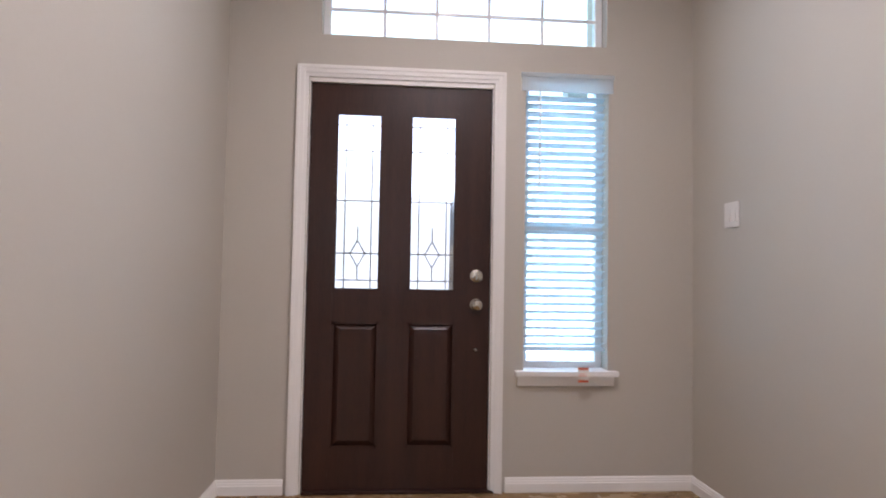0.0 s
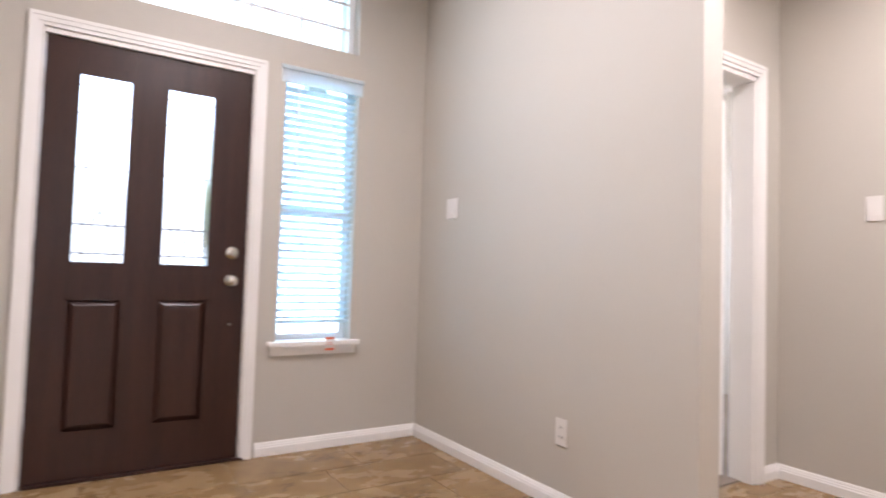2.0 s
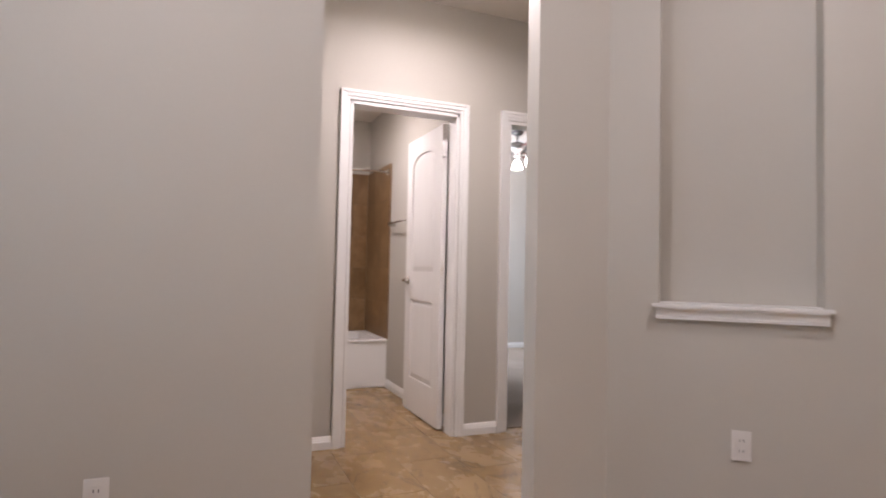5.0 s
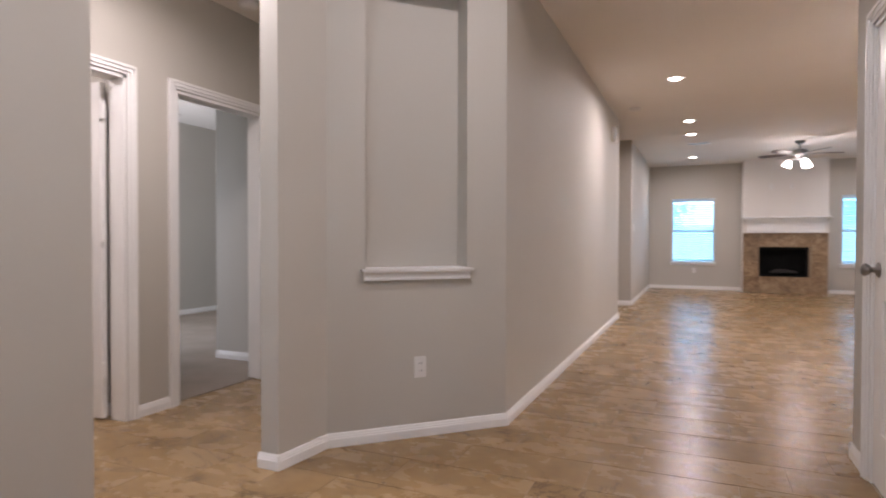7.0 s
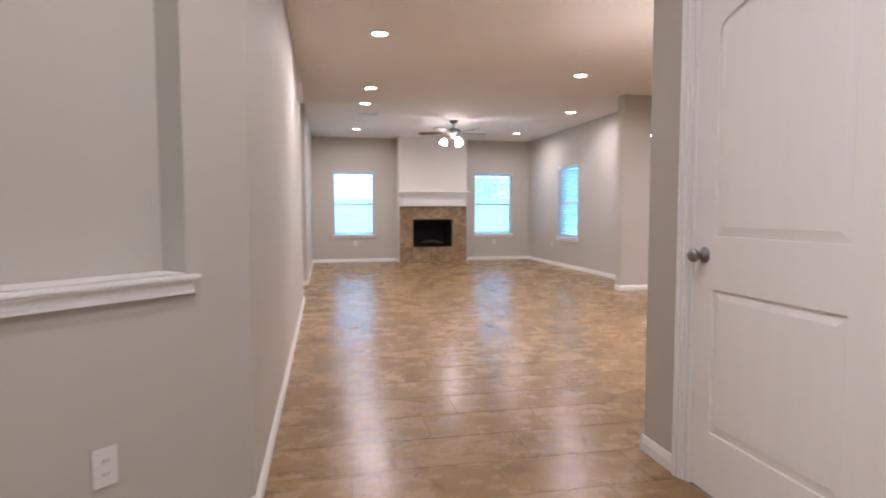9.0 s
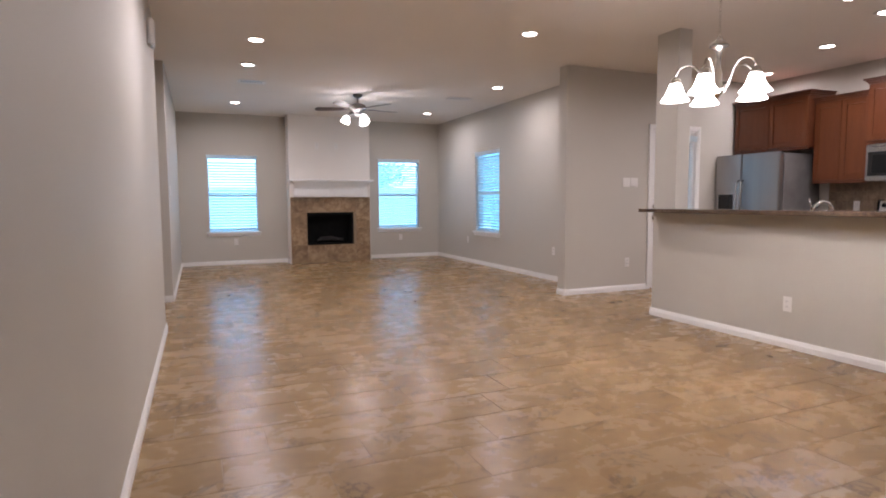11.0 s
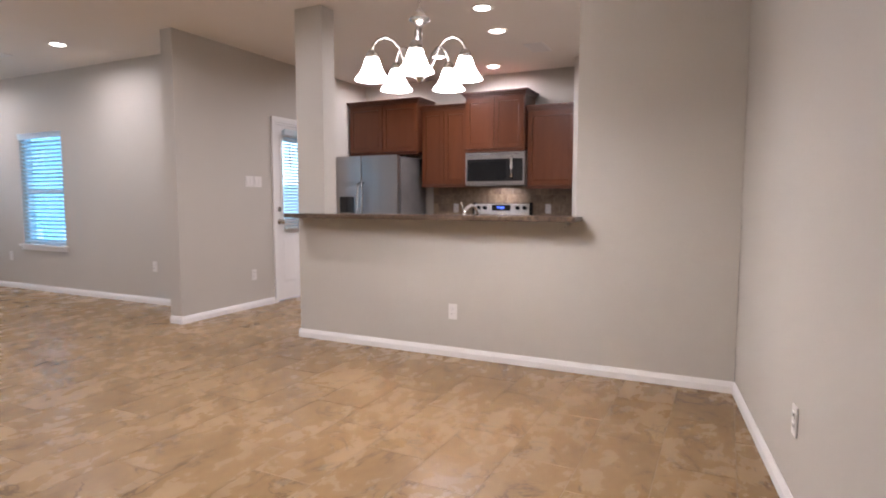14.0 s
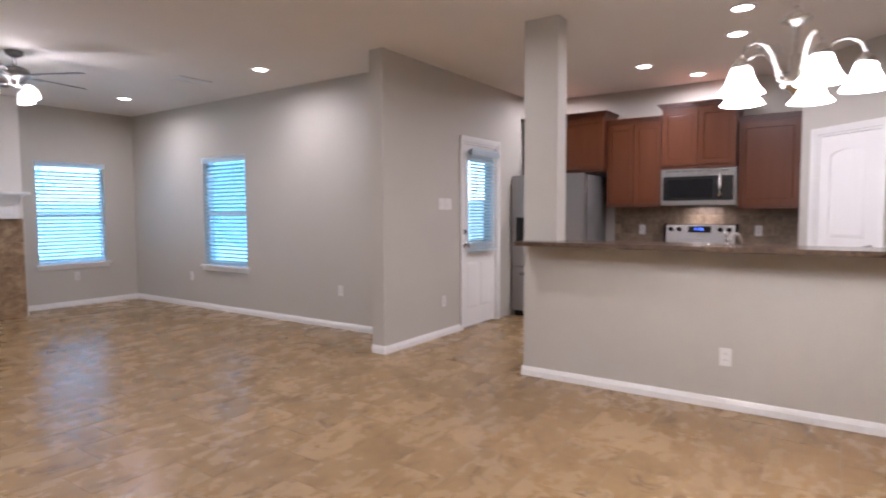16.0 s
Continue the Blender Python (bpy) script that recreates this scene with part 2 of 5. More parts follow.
_nt.links.new(_mx.outputs[0], _nt.nodes["Material Output"].inputs["Surface"])
BLADE = material("mahogany_fan_blade", (0.10, 0.030, 0.024), 0.45, second=(0.15, 0.05, 0.036), scale=3, fine=30, stretch=(1, 8, 8))
BLADE_DARK = material("dark_walnut_fan_blade", (0.045, 0.026, 0.020), 0.42, second=(0.075, 0.043, 0.032), scale=3, fine=30, stretch=(1, 8, 8))
FROST = material("lit_frosted_glass", (0.9, 0.88, 0.84), 0.4, emit=(1.0, 0.95, 0.90), strength=7.0)
FAN_FROST = material("lit_frosted_fan_glass", (0.9, 0.88, 0.84), 0.4, emit=(1.0, 0.95, 0.90), strength=3.2)
GLOW = material("lit_downlight_lens", (0.9, 0.9, 0.88), 0.4, emit=(1.0, 0.93, 0.84), strength=5.0)
CLOCK = material("blue_clock_digits", (0.02, 0.03, 0.2), 0.4, emit=(0.08, 0.18, 1.0), strength=1.2)
# the cyan cast of the daylight is put into the pane tint
PANE = glass("cyan_tinted_window_glass", (0.66, 0.89, 1.0))
LEADED = glass("textured_leaded_glass", rough=0.12, texture=0.35)
LEAD = material("dark_lead_came", (0.16, 0.15, 0.15), 0.45, metal=0.7)
STICKER = material("printed_paper_tag", (0.78, 0.74, 0.70), 0.6)
RED_INK = material("red_orange_ink", (0.70, 0.13, 0.05), 0.6)
GRASS = material("lawn_grass", (0.055, 0.10, 0.025), 0.95, second=(0.10, 0.13, 0.04), scale=0.8, fine=40, mixing=0.8)
CONCRETE = material("pale_concrete", (0.42, 0.40, 0.37), 0.85, second=(0.36, 0.345, 0.32), scale=1.2, fine=60, mixing=0.6, bump=0.2, bump_scale=80)
CEDAR = material("weathered_cedar_board", (0.30, 0.23, 0.17), 0.85, second=(0.22, 0.17, 0.13), scale=2, fine=40, stretch=(6, 6, 0.5), random=0.12)
LEAF = material("tree_leaf", (0.05, 0.10, 0.03), 0.6, second=(0.09, 0.15, 0.04), scale=3, fine=20, random=0.1)
BARK = material("tree_bark", (0.12, 0.09, 0.065), 0.95, second=(0.07, 0.05, 0.04), scale=6, fine=40, bump=0.6, bump_scale=30)
BRICK = material("tan_brick_face", (0.36, 0.27, 0.20), 0.9, second=(0.28, 0.20, 0.15), scale=3, fine=50, bump=0.3, bump_scale=60)


# ---- mesh helpers ----
def mesh_of(bm, mat, smooth=False):
    me = bpy.data.meshes.new("mesh")
    bmesh.ops.recalc_face_normals(bm, faces=bm.faces)
    bm.to_mesh(me)
    bm.free()
    for m in (mat if isinstance(mat, (list, tuple)) else [mat]):
        me.materials.append(m)
    if smooth:
        for p in me.polygons:
            p.use_smooth = True
    return me


def part(name, bm, mat, parent=None, label="", smooth=False, at=None):
    ob = new(name, mesh_of(bm, mat, smooth))
    if parent:
        ob.parent = parent
    if at is not None:
        ob.matrix_basis = at
    if label:
        tagged(ob, label)
    return ob


def thing(name, m, label, category, group="", kind=""):
    e = new(name)
    e.empty_display_size = 0.1
    e.matrix_basis = m
    return tagged(e, label, category, group, kind)


def structure(name, bm, mat, label="", category="", at=None, smooth=False):
    return tagged(part(name, bm, mat, None, label, smooth, at), category=category, kind="structure")


def boxes(*specs, bevel=0.0):
    """A bmesh of boxes (x0, x1, y0, y1, z0, z1)."""
    bm = bmesh.new()
    for x0, x1, y0, y1, z0, z1 in specs:
        m = Matrix.LocRotScale(((x0 + x1) / 2, (y0 + y1) / 2, (z0 + z1) / 2), None, (abs(x1 - x0), abs(y1 - y0), abs(z1 - z0)))
        bmesh.ops.create_cube(bm, size=1, matrix=m)
    if bevel:
        bmesh.ops.bevel(bm, geom=list(bm.edges), offset=bevel, segments=2, affect="EDGES", clamp_overlap=True)
    return bm


def prism(points, depth, axis="y", start=0.0):
    """Polygon (u, v) pushed along an axis: y takes (x, z), z takes (x, y), x takes (y, z)."""
    bm = bmesh.new()

    def at(u, v, d):
        return {"y": (u, d, v), "z": (u, v, d), "x": (d, u, v)}[axis]
    a = [bm.verts.new(at(u, v, start)) for u, v in points]
    b = [bm.verts.new(at(u, v, start + depth)) for u, v in points]
    bm.faces.new(a)
    bm.faces.new(list(reversed(b)))
    for i in range(len(a)):
        j = (i + 1) % len(a)
        bm.faces.new((a[i], b[i], b[j], a[j]))
    return bm


def sweep(profile, p, q, normal):
    """Profile (out, up) pushed from p to q, out along normal."""
    bm = bmesh.new()
    p, q, n = Vector(p), Vector(q), Vector(normal).normalized()
    rings = [[bm.verts.new(c + n * o + Vector((0, 0, u))) for o, u in profile] for c in (p, q)]
    bm.faces.new(rings[0])
    bm.faces.new(list(reversed(rings[1])))
    k = len(profile)
    for i in range(k):
        bm.faces.new((rings[0][i], rings[0][(i + 1) % k], rings[1][(i + 1) % k], rings[1][i]))
    return bm


def lathe(profile, steps=24, bm=None, centre=(0, 0, 0)):
    """Turns (radius, height) round z."""
    bm = bm or bmesh.new()
    cx, cy, cz = centre
    rings = []
    for r, z in profile:
        rings.append([bm.verts.new((cx + r * math.cos(2 * math.pi * i / steps), cy + r * math.sin(2 * math.pi * i / steps), cz + z)) for i in range(steps)])
    for a, b in zip(rings, rings[1:]):
        for i in range(steps):
            j = (i + 1) % steps
            bm.faces.new((a[i], a[j], b[j], b[i]))
    for ring in (rings[0], rings[-1]):
        if profile[rings.index(ring)][0] > 1e-4:
            bm.faces.new(ring)
    return bm


def tube(points, radius, steps=10, bm=None):
    bm = bm or bmesh.new()
    pts = [Vector(p) for p in points]
    rings = []
    for i, p in enumerate(pts):
        d = (pts[min(i + 1, len(pts) - 1)] - pts[max(i - 1, 0)]).normalized()
        side = d.cross(Vector((0, 0, 1)))
        side = side.normalized() if side.length > 1e-3 else Vector((1, 0, 0))
        up = side.cross(d).normalized()
        r = radius[i] if isinstance(radius, (list, tuple)) else radius
        rings.append([bm.verts.new(p + side * r * math.cos(2 * math.pi * k / steps) + up * r * math.sin(2 * math.pi * k / steps)) for k in range(steps)])
    for a, b in zip(rings, rings[1:]):
        for k in range(steps):
            bm.faces.new((a[k], a[(k + 1) % steps], b[(k + 1) % steps], b[k]))
    bm.faces.new(rings[0])
    bm.faces.new(rings[-1])
    return bm


def joined(*bms):
    out = bmesh.new()
    for b in bms:
        me = bpy.data.meshes.new("tmp")
        b.to_mesh(me)
        b.free()
        out.from_mesh(me)
        bpy.data.meshes.remove(me)
    return out


def wall_mesh(length, height, thick, openings=(), z0=0.0):
    """Local: x along, y into the wall (0 is the room face), z up. Openings (x0, x1, z0, z1) go right through."""
    xs = sorted({0.0, length, *[v for o in openings for v in o[:2]]})
    zs = sorted({z0, height, *[v for o in openings for v in o[2:]]})

    def solid(i, k):
        if not (0 <= i < len(xs) - 1 and 0 <= k < len(zs) - 1):
            return False
        cx, cz = (xs[i] + xs[i + 1]) / 2, (zs[k] + zs[k + 1]) / 2
        return not any(a < cx < b and c < cz < d for a, b, c, d in openings)
    bm = bmesh.new()
    cache = {}

    def v(*p):
        key = tuple(round(c, 4) for c in p)
        if key not in cache:
            cache[key] = bm.verts.new(p)
        return cache[key]
    for i in range(len(xs) - 1):
        for k in range(len(zs) - 1):
            if not solid(i, k):
                continue
            a, b, c, d = xs[i], xs[i + 1], zs[k], zs[k + 1]
            for y in (0.0, thick):
                bm.faces.new((v(a, y, c), v(b, y, c), v(b, y, d), v(a, y, d)))
            if not solid(i - 1, k):
                bm.faces.new((v(a, 0, c), v(a, 0, d), v(a, thick, d), v(a, thick, c)))
            if not solid(i + 1, k):
                bm.faces.new((v(b, 0, c), v(b, 0, d), v(b, thick, d), v(b, thick, c)))
            if not solid(i, k - 1):
                bm.faces.new((v(a, 0, c), v(b, 0, c), v(b, thick, c), v(a, thick, c)))
            if not solid(i, k + 1):
                bm.faces.new((v(a, 0, d), v(b, 0, d), v(b, thick, d), v(a, thick, d)))
    return bm


def facing(p, q):
    """Pose whose x runs from p to q (both x, y) along a wall, left to right for one who faces it, and whose y goes into the wall."""
    return pose(p[0], p[1], 0, 0, 0, math.degrees(math.atan2(q[1] - p[1], q[0] - p[0])))


def wall(name, p, q, height, thick, openings=(), z0=0.0, mat=PAINT, label="greige painted drywall wall with orange-peel texture"):
    length = math.hypot(q[0] - p[0], q[1] - p[1])
    return structure(name, wall_mesh(length, height, thick, openings, z0), mat, label, "wall", facing(p, q))


BASE_PROFILE = [(0, 0), (0.014, 0), (0.014, 0.043), (0.011, 0.049), (0.011, 0.054), (0.008, 0.060), (0.008, 0.064), (0.004, 0.073), (0, 0.073)]


def baseboard(p, q, more_p=0.0, more_q=0.0):
    """Along p to q, left to right for one who faces the wall."""
    m = facing(p, q)
    length = math.hypot(q[0] - p[0], q[1] - p[1])
    ob = structure("baseboard", sweep(BASE_PROFILE, (-more_p, -0.001, 0.001), (length + more_q, -0.001, 0.001), (0, -1, 0)), TRIM,
                   "white painted stepped baseboard along the wall foot", "baseboard", m)
    return ob


CASE = 0.062


def casing(m, x0, x1, top, parent_name="door_trim", jamb=0.115, label="white moulded door casing and jamb", reveal=0.018, face=CASE):
    """Moulded casing round an opening x0..x1 up to top, with the jamb lining; m is the wall's pose."""
    t = thing(parent_name, m, label, "door trim", kind="structure")
    for side in (-1, 1):
        e = x0 if side < 0 else x1
        bm = boxes((e + side * 0.006, e + side * face, -0.012, -0.001, 0.001, top + face), (e + side * 0.024, e + side * face, -0.019, -0.011, 0.001, top + face),
                   (e + side * 0.046, e + side * face, -0.024, -0.018, 0.001, top + face))
        part("side_casing", bm, TRIM, t)
        part("side_jamb", boxes((e - side * reveal, e + side * 0.001, -0.004, jamb + 0.003, 0.001, top)), TRIM, t)
    bm = boxes((x0 - 0.006, x1 + 0.006, -0.0125, -0.001, top + 0.006, top + face), (x0 - 0.023, x1 + 0.023, -0.0195, -0.011, top + 0.024, top + face),
               (x0 - 0.045, x1 + 0.045, -0.0245, -0.018, top + 0.046, top + face + 0.001))
    part("head_casing", bm, TRIM, t)
    part("head_jamb", boxes((x0, x1, -0.004, jamb + 0.003, top - 0.018, top + 0.001)), TRIM, t)
    return t


def arch_points(x0, x1, z, rise, n=14):
    """From (x0, z) to (x1, z) over a flat arch of that rise."""
    c, half = (x0 + x1) / 2, (x1 - x0) / 2
    return [(c - half * math.cos(math.pi * i / n), z + rise * math.sin(math.pi * i / n) ** 0.8) for i in range(n + 1)]


def raised_panel(x0, x1, z0, z1, y, rise=0.0, step=0.022, depth=0.007):
    """A raised field with sloped edges on the plane y; its front is at y - depth."""
    bm = bmesh.new()

    def loop(inset, yy):
        a, b, c, d = x0 + inset, x1 - inset, z0 + inset, z1 - inset
        top = arch_points(b, a, d, rise) if rise else [(b, d), (a, d)]
        return [bm.verts.new((u, yy, w)) for u, w in [(a, c), (b, c), *top]]
    outer, inner = loop(0.0, y), loop(step, y - depth)
    for i in range(len(outer)):
        j = (i + 1) % len(outer)
        bm.faces.new((outer[i], outer[j], inner[j], inner[i]))
    bm.faces.new(inner)
    return bm


def round_knob(parent, x, y, z, mat, out=-1, name="knob"):
    """Door knob with rose, turned about the y axis."""
    prof = [(0.0, 0.0), (0.033, 0.0), (0.033, 0.004), (0.026, 0.010), (0.013, 0.013), (0.012, 0.028), (0.020, 0.034), (0.028, 0.046), (0.027, 0.058), (0.018, 0.066), (0.0, 0.068)]
    bm = lathe(prof, 20)
    bmesh.ops.transform(bm, matrix=Matrix.Translation((x, y, z)) @ Matrix.Rotation(radians(90 if out < 0 else -90), 4, "X"), verts=bm.verts)
    return part(name, bm, mat, parent, "round satin metal knob", smooth=True)


def door_lever(parent, x, y, z, mat, out, toward):
    """Round rose with a straight lever, on the face y."""
    rose = lathe([(0.0, 0.0), (0.032, 0.0), (0.032, 0.005), (0.026, 0.011), (0.012, 0.013), (0.011, 0.045), (0.0, 0.046)], 20)
    bmesh.ops.transform(rose, matrix=Matrix.Translation((x, y, z)) @ Matrix.Rotation(radians(90 if out < 0 else -90), 4, "X"), verts=rose.verts)
    arm = tube([(x, y + out * 0.040, z), (x + toward * 0.03, y + out * 0.046, z), (x + toward * 0.085, y + out * 0.048, z - 0.004), (x + toward * 0.115, y + out * 0.044, z - 0.006)], [0.011, 0.010, 0.009, 0.007], 10)
    return part("lever_handle", joined(rose, arm), mat, parent, "satin nickel lever handle", smooth=True)


def two_panel_door(name, m, width, height, label, knob_x, mat=DOOR_WHITE, thick=0.035, hinges=None, both=False, group="", lever=0):
    """Moulded two-panel door with an arched upper panel; hangs from x 0 to width, its face on y 0."""
    t = thing(name, m, label, "door", group)
    s, f = 0.115, 0.011
    part("core", boxes((0, width, f, thick - f, 0, height)), mat, t)
    lock0, lock1 = 0.815, 1.02
    for y0, y1, sign in [(0.0, f, 1)] + ([(thick - f, thick, -1)] if both else []):
        fronts = boxes((0, s, y0, y1, 0, height), (width - s, width, y0, y1, 0, height), (s, width - s, y0, y1, 0, 0.245), (s, width - s, y0, y1, lock0, lock1))
        rail = [(s, height), (s, height - 0.22), *arch_points(s, width - s, height - 0.22, 0.09)[1:-1], (width - s, height - 0.22), (width - s, height)]
        part("stiles_and_rails", joined(fronts, prism(rail, y1 - y0, "y", y0)), mat, t)
        yy = y1 if sign > 0 else y0
        for z0, z1, rise in ((0.245, lock0, 0), (lock1, height - 0.22, 0.09)):
            pan = raised_panel(s + 0.002, width - s - 0.002, z0 + 0.002, z1 - 0.002, yy - 0.0005 * sign, rise * 0.98, 0.036, 0.008 * sign)
            part("panel", pan, mat, t)
    if lever:
        door_lever(t, knob_x, 0.0, 0.955, NICKEL, -1, lever)
        door_lever(t, knob_x, thick, 0.955, NICKEL, 1, lever)
    else:
        round_knob(t, knob_x, 0.0, 0.945, PEWTER)
    if both and not lever:
        round_knob(t, knob_x, thick, 0.945, PEWTER, out=1)
    for hz in (0.29, 1.10, 1.83) if hinges is not None else ():
        part("hinge", boxes((hinges - 0.012, hinges + 0.012, -0.006, thick * 0.5, hz - 0.045, hz + 0.045), bevel=0.002), TRIM, t)
    return t


def plate(name, m, z, label, category, gangs=1, kind_of="switch", x=0.0):
    """Wall plate with its switches or sockets; m is a wall pose and x the middle along it."""
    w = 0.07 + 0.046 * (gangs - 1)
    t = thing(name, m @ Matrix.Translation((x, 0, z)), label, category)
    part("cover_plate", boxes((-w / 2, w / 2, -0.007, -0.001, -0.058, 0.058), bevel=0.002), PLATE, t)
    for g in range(gangs):
        gx = (g - (gangs - 1) / 2) * 0.046
        if kind_of == "switch":
            part("rocker", prism([(-0.006, -0.033), (-0.012, -0.033), (-0.008, 0.033), (-0.006, 0.033)], 0.033, "x", gx - 0.0165), PLATE, t)
        else:
            for dz in (-0.02, 0.02):
                part("socket", boxes((gx - 0.017, gx + 0.017, -0.0095, -0.006, dz - 0.014, dz + 0.014), bevel=0.003), PLATE, t)
                part("slots", boxes((gx - 0.008, gx - 0.0055, -0.0105, -0.009, dz - 0.004, dz + 0.006), (gx + 0.0055, gx + 0.008, -0.0105, -0.009, dz - 0.004, dz + 0.006)), SLOT, t)
    return t


# ---- plan ----
FRONT = 2.70
EAST = 1.45
EAST_END = 0.77
HALLX = 2.76
A0, A1, A2 = (EAST, -0.13), (1.415, -0.465), (0.68, -1.20)
WESTX = 0.68
FAR = -11.92
PX = -3.80
CLOSET = -1.055
KITCH = -6.85
GARDEN = -6.46
LIVX = -4.30
SIDE_N, SIDE_S = -6.33, -8.0

front_pose = facing((-0.93, FRONT), (1.60, FRONT))
D0, D1 = -0.524 + 0.93, 0.392 + 0.93
wall("wall_front", (-1.05, FRONT), (EAST + 0.115, FRONT), FOYER, 0.16,
     [(D0 + 0.12 - 0.005, D1 + 0.12 + 0.005, 0.0, 2.05), (0.565 + 1.05, 1.0 + 1.05, 0.60, 2.11), (-0.48 + 1.05, 0.99 + 1.05, 2.275, 2.79)], )
wall("wall_foyer_west", (-0.93, 0.35), (-0.93, FRONT), FOYER, 0.12)
closet_pose = facing((CLOSET, -1.43), (CLOSET, 0.35))
wall("wall_closet", (CLOSET, -1.43), (CLOSET, 0.35), FOYER, 0.115, [(0.315, 1.175, 0.0, 2.04)])
wall("wall_dining", (-3.83, -1.775), (CLOSET, -1.43), CEIL, 0.115)
wall("wall_foyer_east", (EAST, FRONT), (EAST, EAST_END), FOYER, 0.115)
wall("wall_niche_return", A0, A1, FOYER, 0.115)
niche_pose = facing(A1, A2)
wall("wall_niche", A1, A2, FOYER, 0.14, [(0.205, 0.79, 0.928, 2.50)])
structure("niche_back", boxes((0.19, 0.81, 0.1402, 0.155, 0.92, 2.52)), PAINT, "greige painted back of the wall niche", "wall", niche_pose)
wall("wall_corridor", A2, (WESTX, SIDE_N), CEIL, 0.115)
wall("wall_living_east", (WESTX, SIDE_S), (WESTX, FAR), CEIL, 0.115)
wall("wall_side_hall", (3.4, SIDE_S), (WESTX + 0.115, SIDE_S), CEIL, 0.115)
wall("wall_side_hall_end", (3.4, SIDE_N), (3.4, SIDE_S), CEIL, 0.115)
wall("wall_side_hall_north", (WESTX + 0.115, SIDE_N), (3.4, SIDE_N), CEIL, 0.115)
far_pose = facing((WESTX + 0.115, FAR), (-4.42, FAR))


def far_x(x):
    return WESTX + 0.115 - x


W1 = (far_x(0.20), far_x(-0.655))
W2 = (far_x(-3.00), far_x(-3.865))
wall("wall_far", (WESTX + 0.115, FAR), (-4.42, FAR), CEIL, 0.16, [(*W1, 0.60, 2.0), (*W2, 0.60, 2.0)])
liv_pose = facing((LIVX, FAR), (LIVX, -6.6))
W3 = (-10.14 - FAR, -9.24 - FAR)
wall("wall_living_west", (LIVX, FAR), (LIVX, -6.61), CEIL, 0.16, [(*W3, 0.60, 2.02)])
garden_pose = facing((-3.69, GARDEN), (KITCH, GARDEN))
BD = (-3.69 + 5.01, -3.69 + 5.735)
wall("wall_garden_door", (-3.69, GARDEN), (KITCH, GARDEN), CEIL, 0.15, [(BD[0] - 0.005, BD[1] + 0.005, 0.0, 2.05)])
wall("wall_kitchen", (KITCH, GARDEN), (KITCH, -2.2), CEIL, 0.15)
bar_pose = facing((PX, -5.12), (PX, -1.775))
structure("wall_bar", wall_mesh(3.345, CEIL, 0.16, [(0.275, 2.36, 1.035, CEIL)]), PAINT, "greige half wall with a square column and a pass-through above", "wall", bar_pose)
P0, P1 = (-6.42, -3.42), (-5.40, -2.40)
pantry_pose = facing(P0, P1)
wall("wall_pantry", P0, P1, CEIL, 0.115, [(0.20, 0.86, 0.0, 1.995)])
wall("wall_pantry_side", (KITCH, -3.40), (-6.41, -3.40), CEIL, 0.1)
wall("wall_kitchen_north", (-5.41, -2.41), (PX - 0.16, -2.41), CEIL, 0.115)

# hall to the bath and bedrooms
hall_pose = facing((HALLX, 1.19), (HALLX, -1.80))


def hy(y):
    return 1.19 - y


B_L, B_R = hy(0.365), hy(-0.345)
C_L, C_R = hy(-0.705), hy(-1.50)
wall("wall_hall_east", (HALLX, 1.19), (HALLX, -1.80), CEIL, 0.115, [(B_L, B_R, 0.0, 2.05), (C_L, C_R, 0.0, 2.05)])
hall_north = facing((EAST + 0.115, 1.19), (HALLX + 0.115, 1.19))
wall("wall_hall_north", (EAST + 0.115, 1.19), (HALLX + 0.115, 1.19), CEIL, 0.115, [(0.16, 0.97, 0.0, 2.05)])
wall("wall_hall_south", (HALLX, -1.80), (WESTX + 0.115, -1.80), CEIL, 0.115)
wall("wall_hall_west", (EAST + 0.115, -1.80), (EAST + 0.115, -0.245), CEIL, 0.1)

# bathroom and bedrooms beyond the hall
wall("wall_bath_back", (5.10, 1.05), (5.10, -0.42), 2.55, 0.1, z0=0.0)
wall("wall_bath_south", (5.10, -0.385), (HALLX + 0.116, -0.385), CEIL, 0.1)
wall("wall_bath_north", (HALLX + 0.116, 1.05), (5.10, 1.05), 2.55, 0.1)
wall("wall_bedroom_south", (6.4, -4.9), (2.0, -4.9), CEIL, 0.1)
wall("wall_bedroom_east", (6.4, -0.6), (6.4, -4.9), CEIL, 0.1, [(0.4, 1.6, 0.7, 2.0)])
wall("wall_bedroom_north", (2.9, -0.55), (6.4, -0.55), CEIL, 0.02)
wall("wall_bedroom_closet", (3.68, -1.95), (HALLX + 0.116, -1.95), CEIL, 0.1)
wall("wall_front_bedroom_east", (4.6, FRONT + 0.9), (4.6, 1.31), CEIL, 0.1)
wall("wall_front_bedroom_north", (EAST + 0.115, FRONT + 0.9), (4.7, FRONT + 0.9), CEIL, 0.1, [(1.2, 2.6, 0.7, 2.0)])
wall("wall_front_bedroom_west", (EAST + 0.116, FRONT + 0.17), (EAST + 0.116, FRONT + 0.9), CEIL, 0.1)

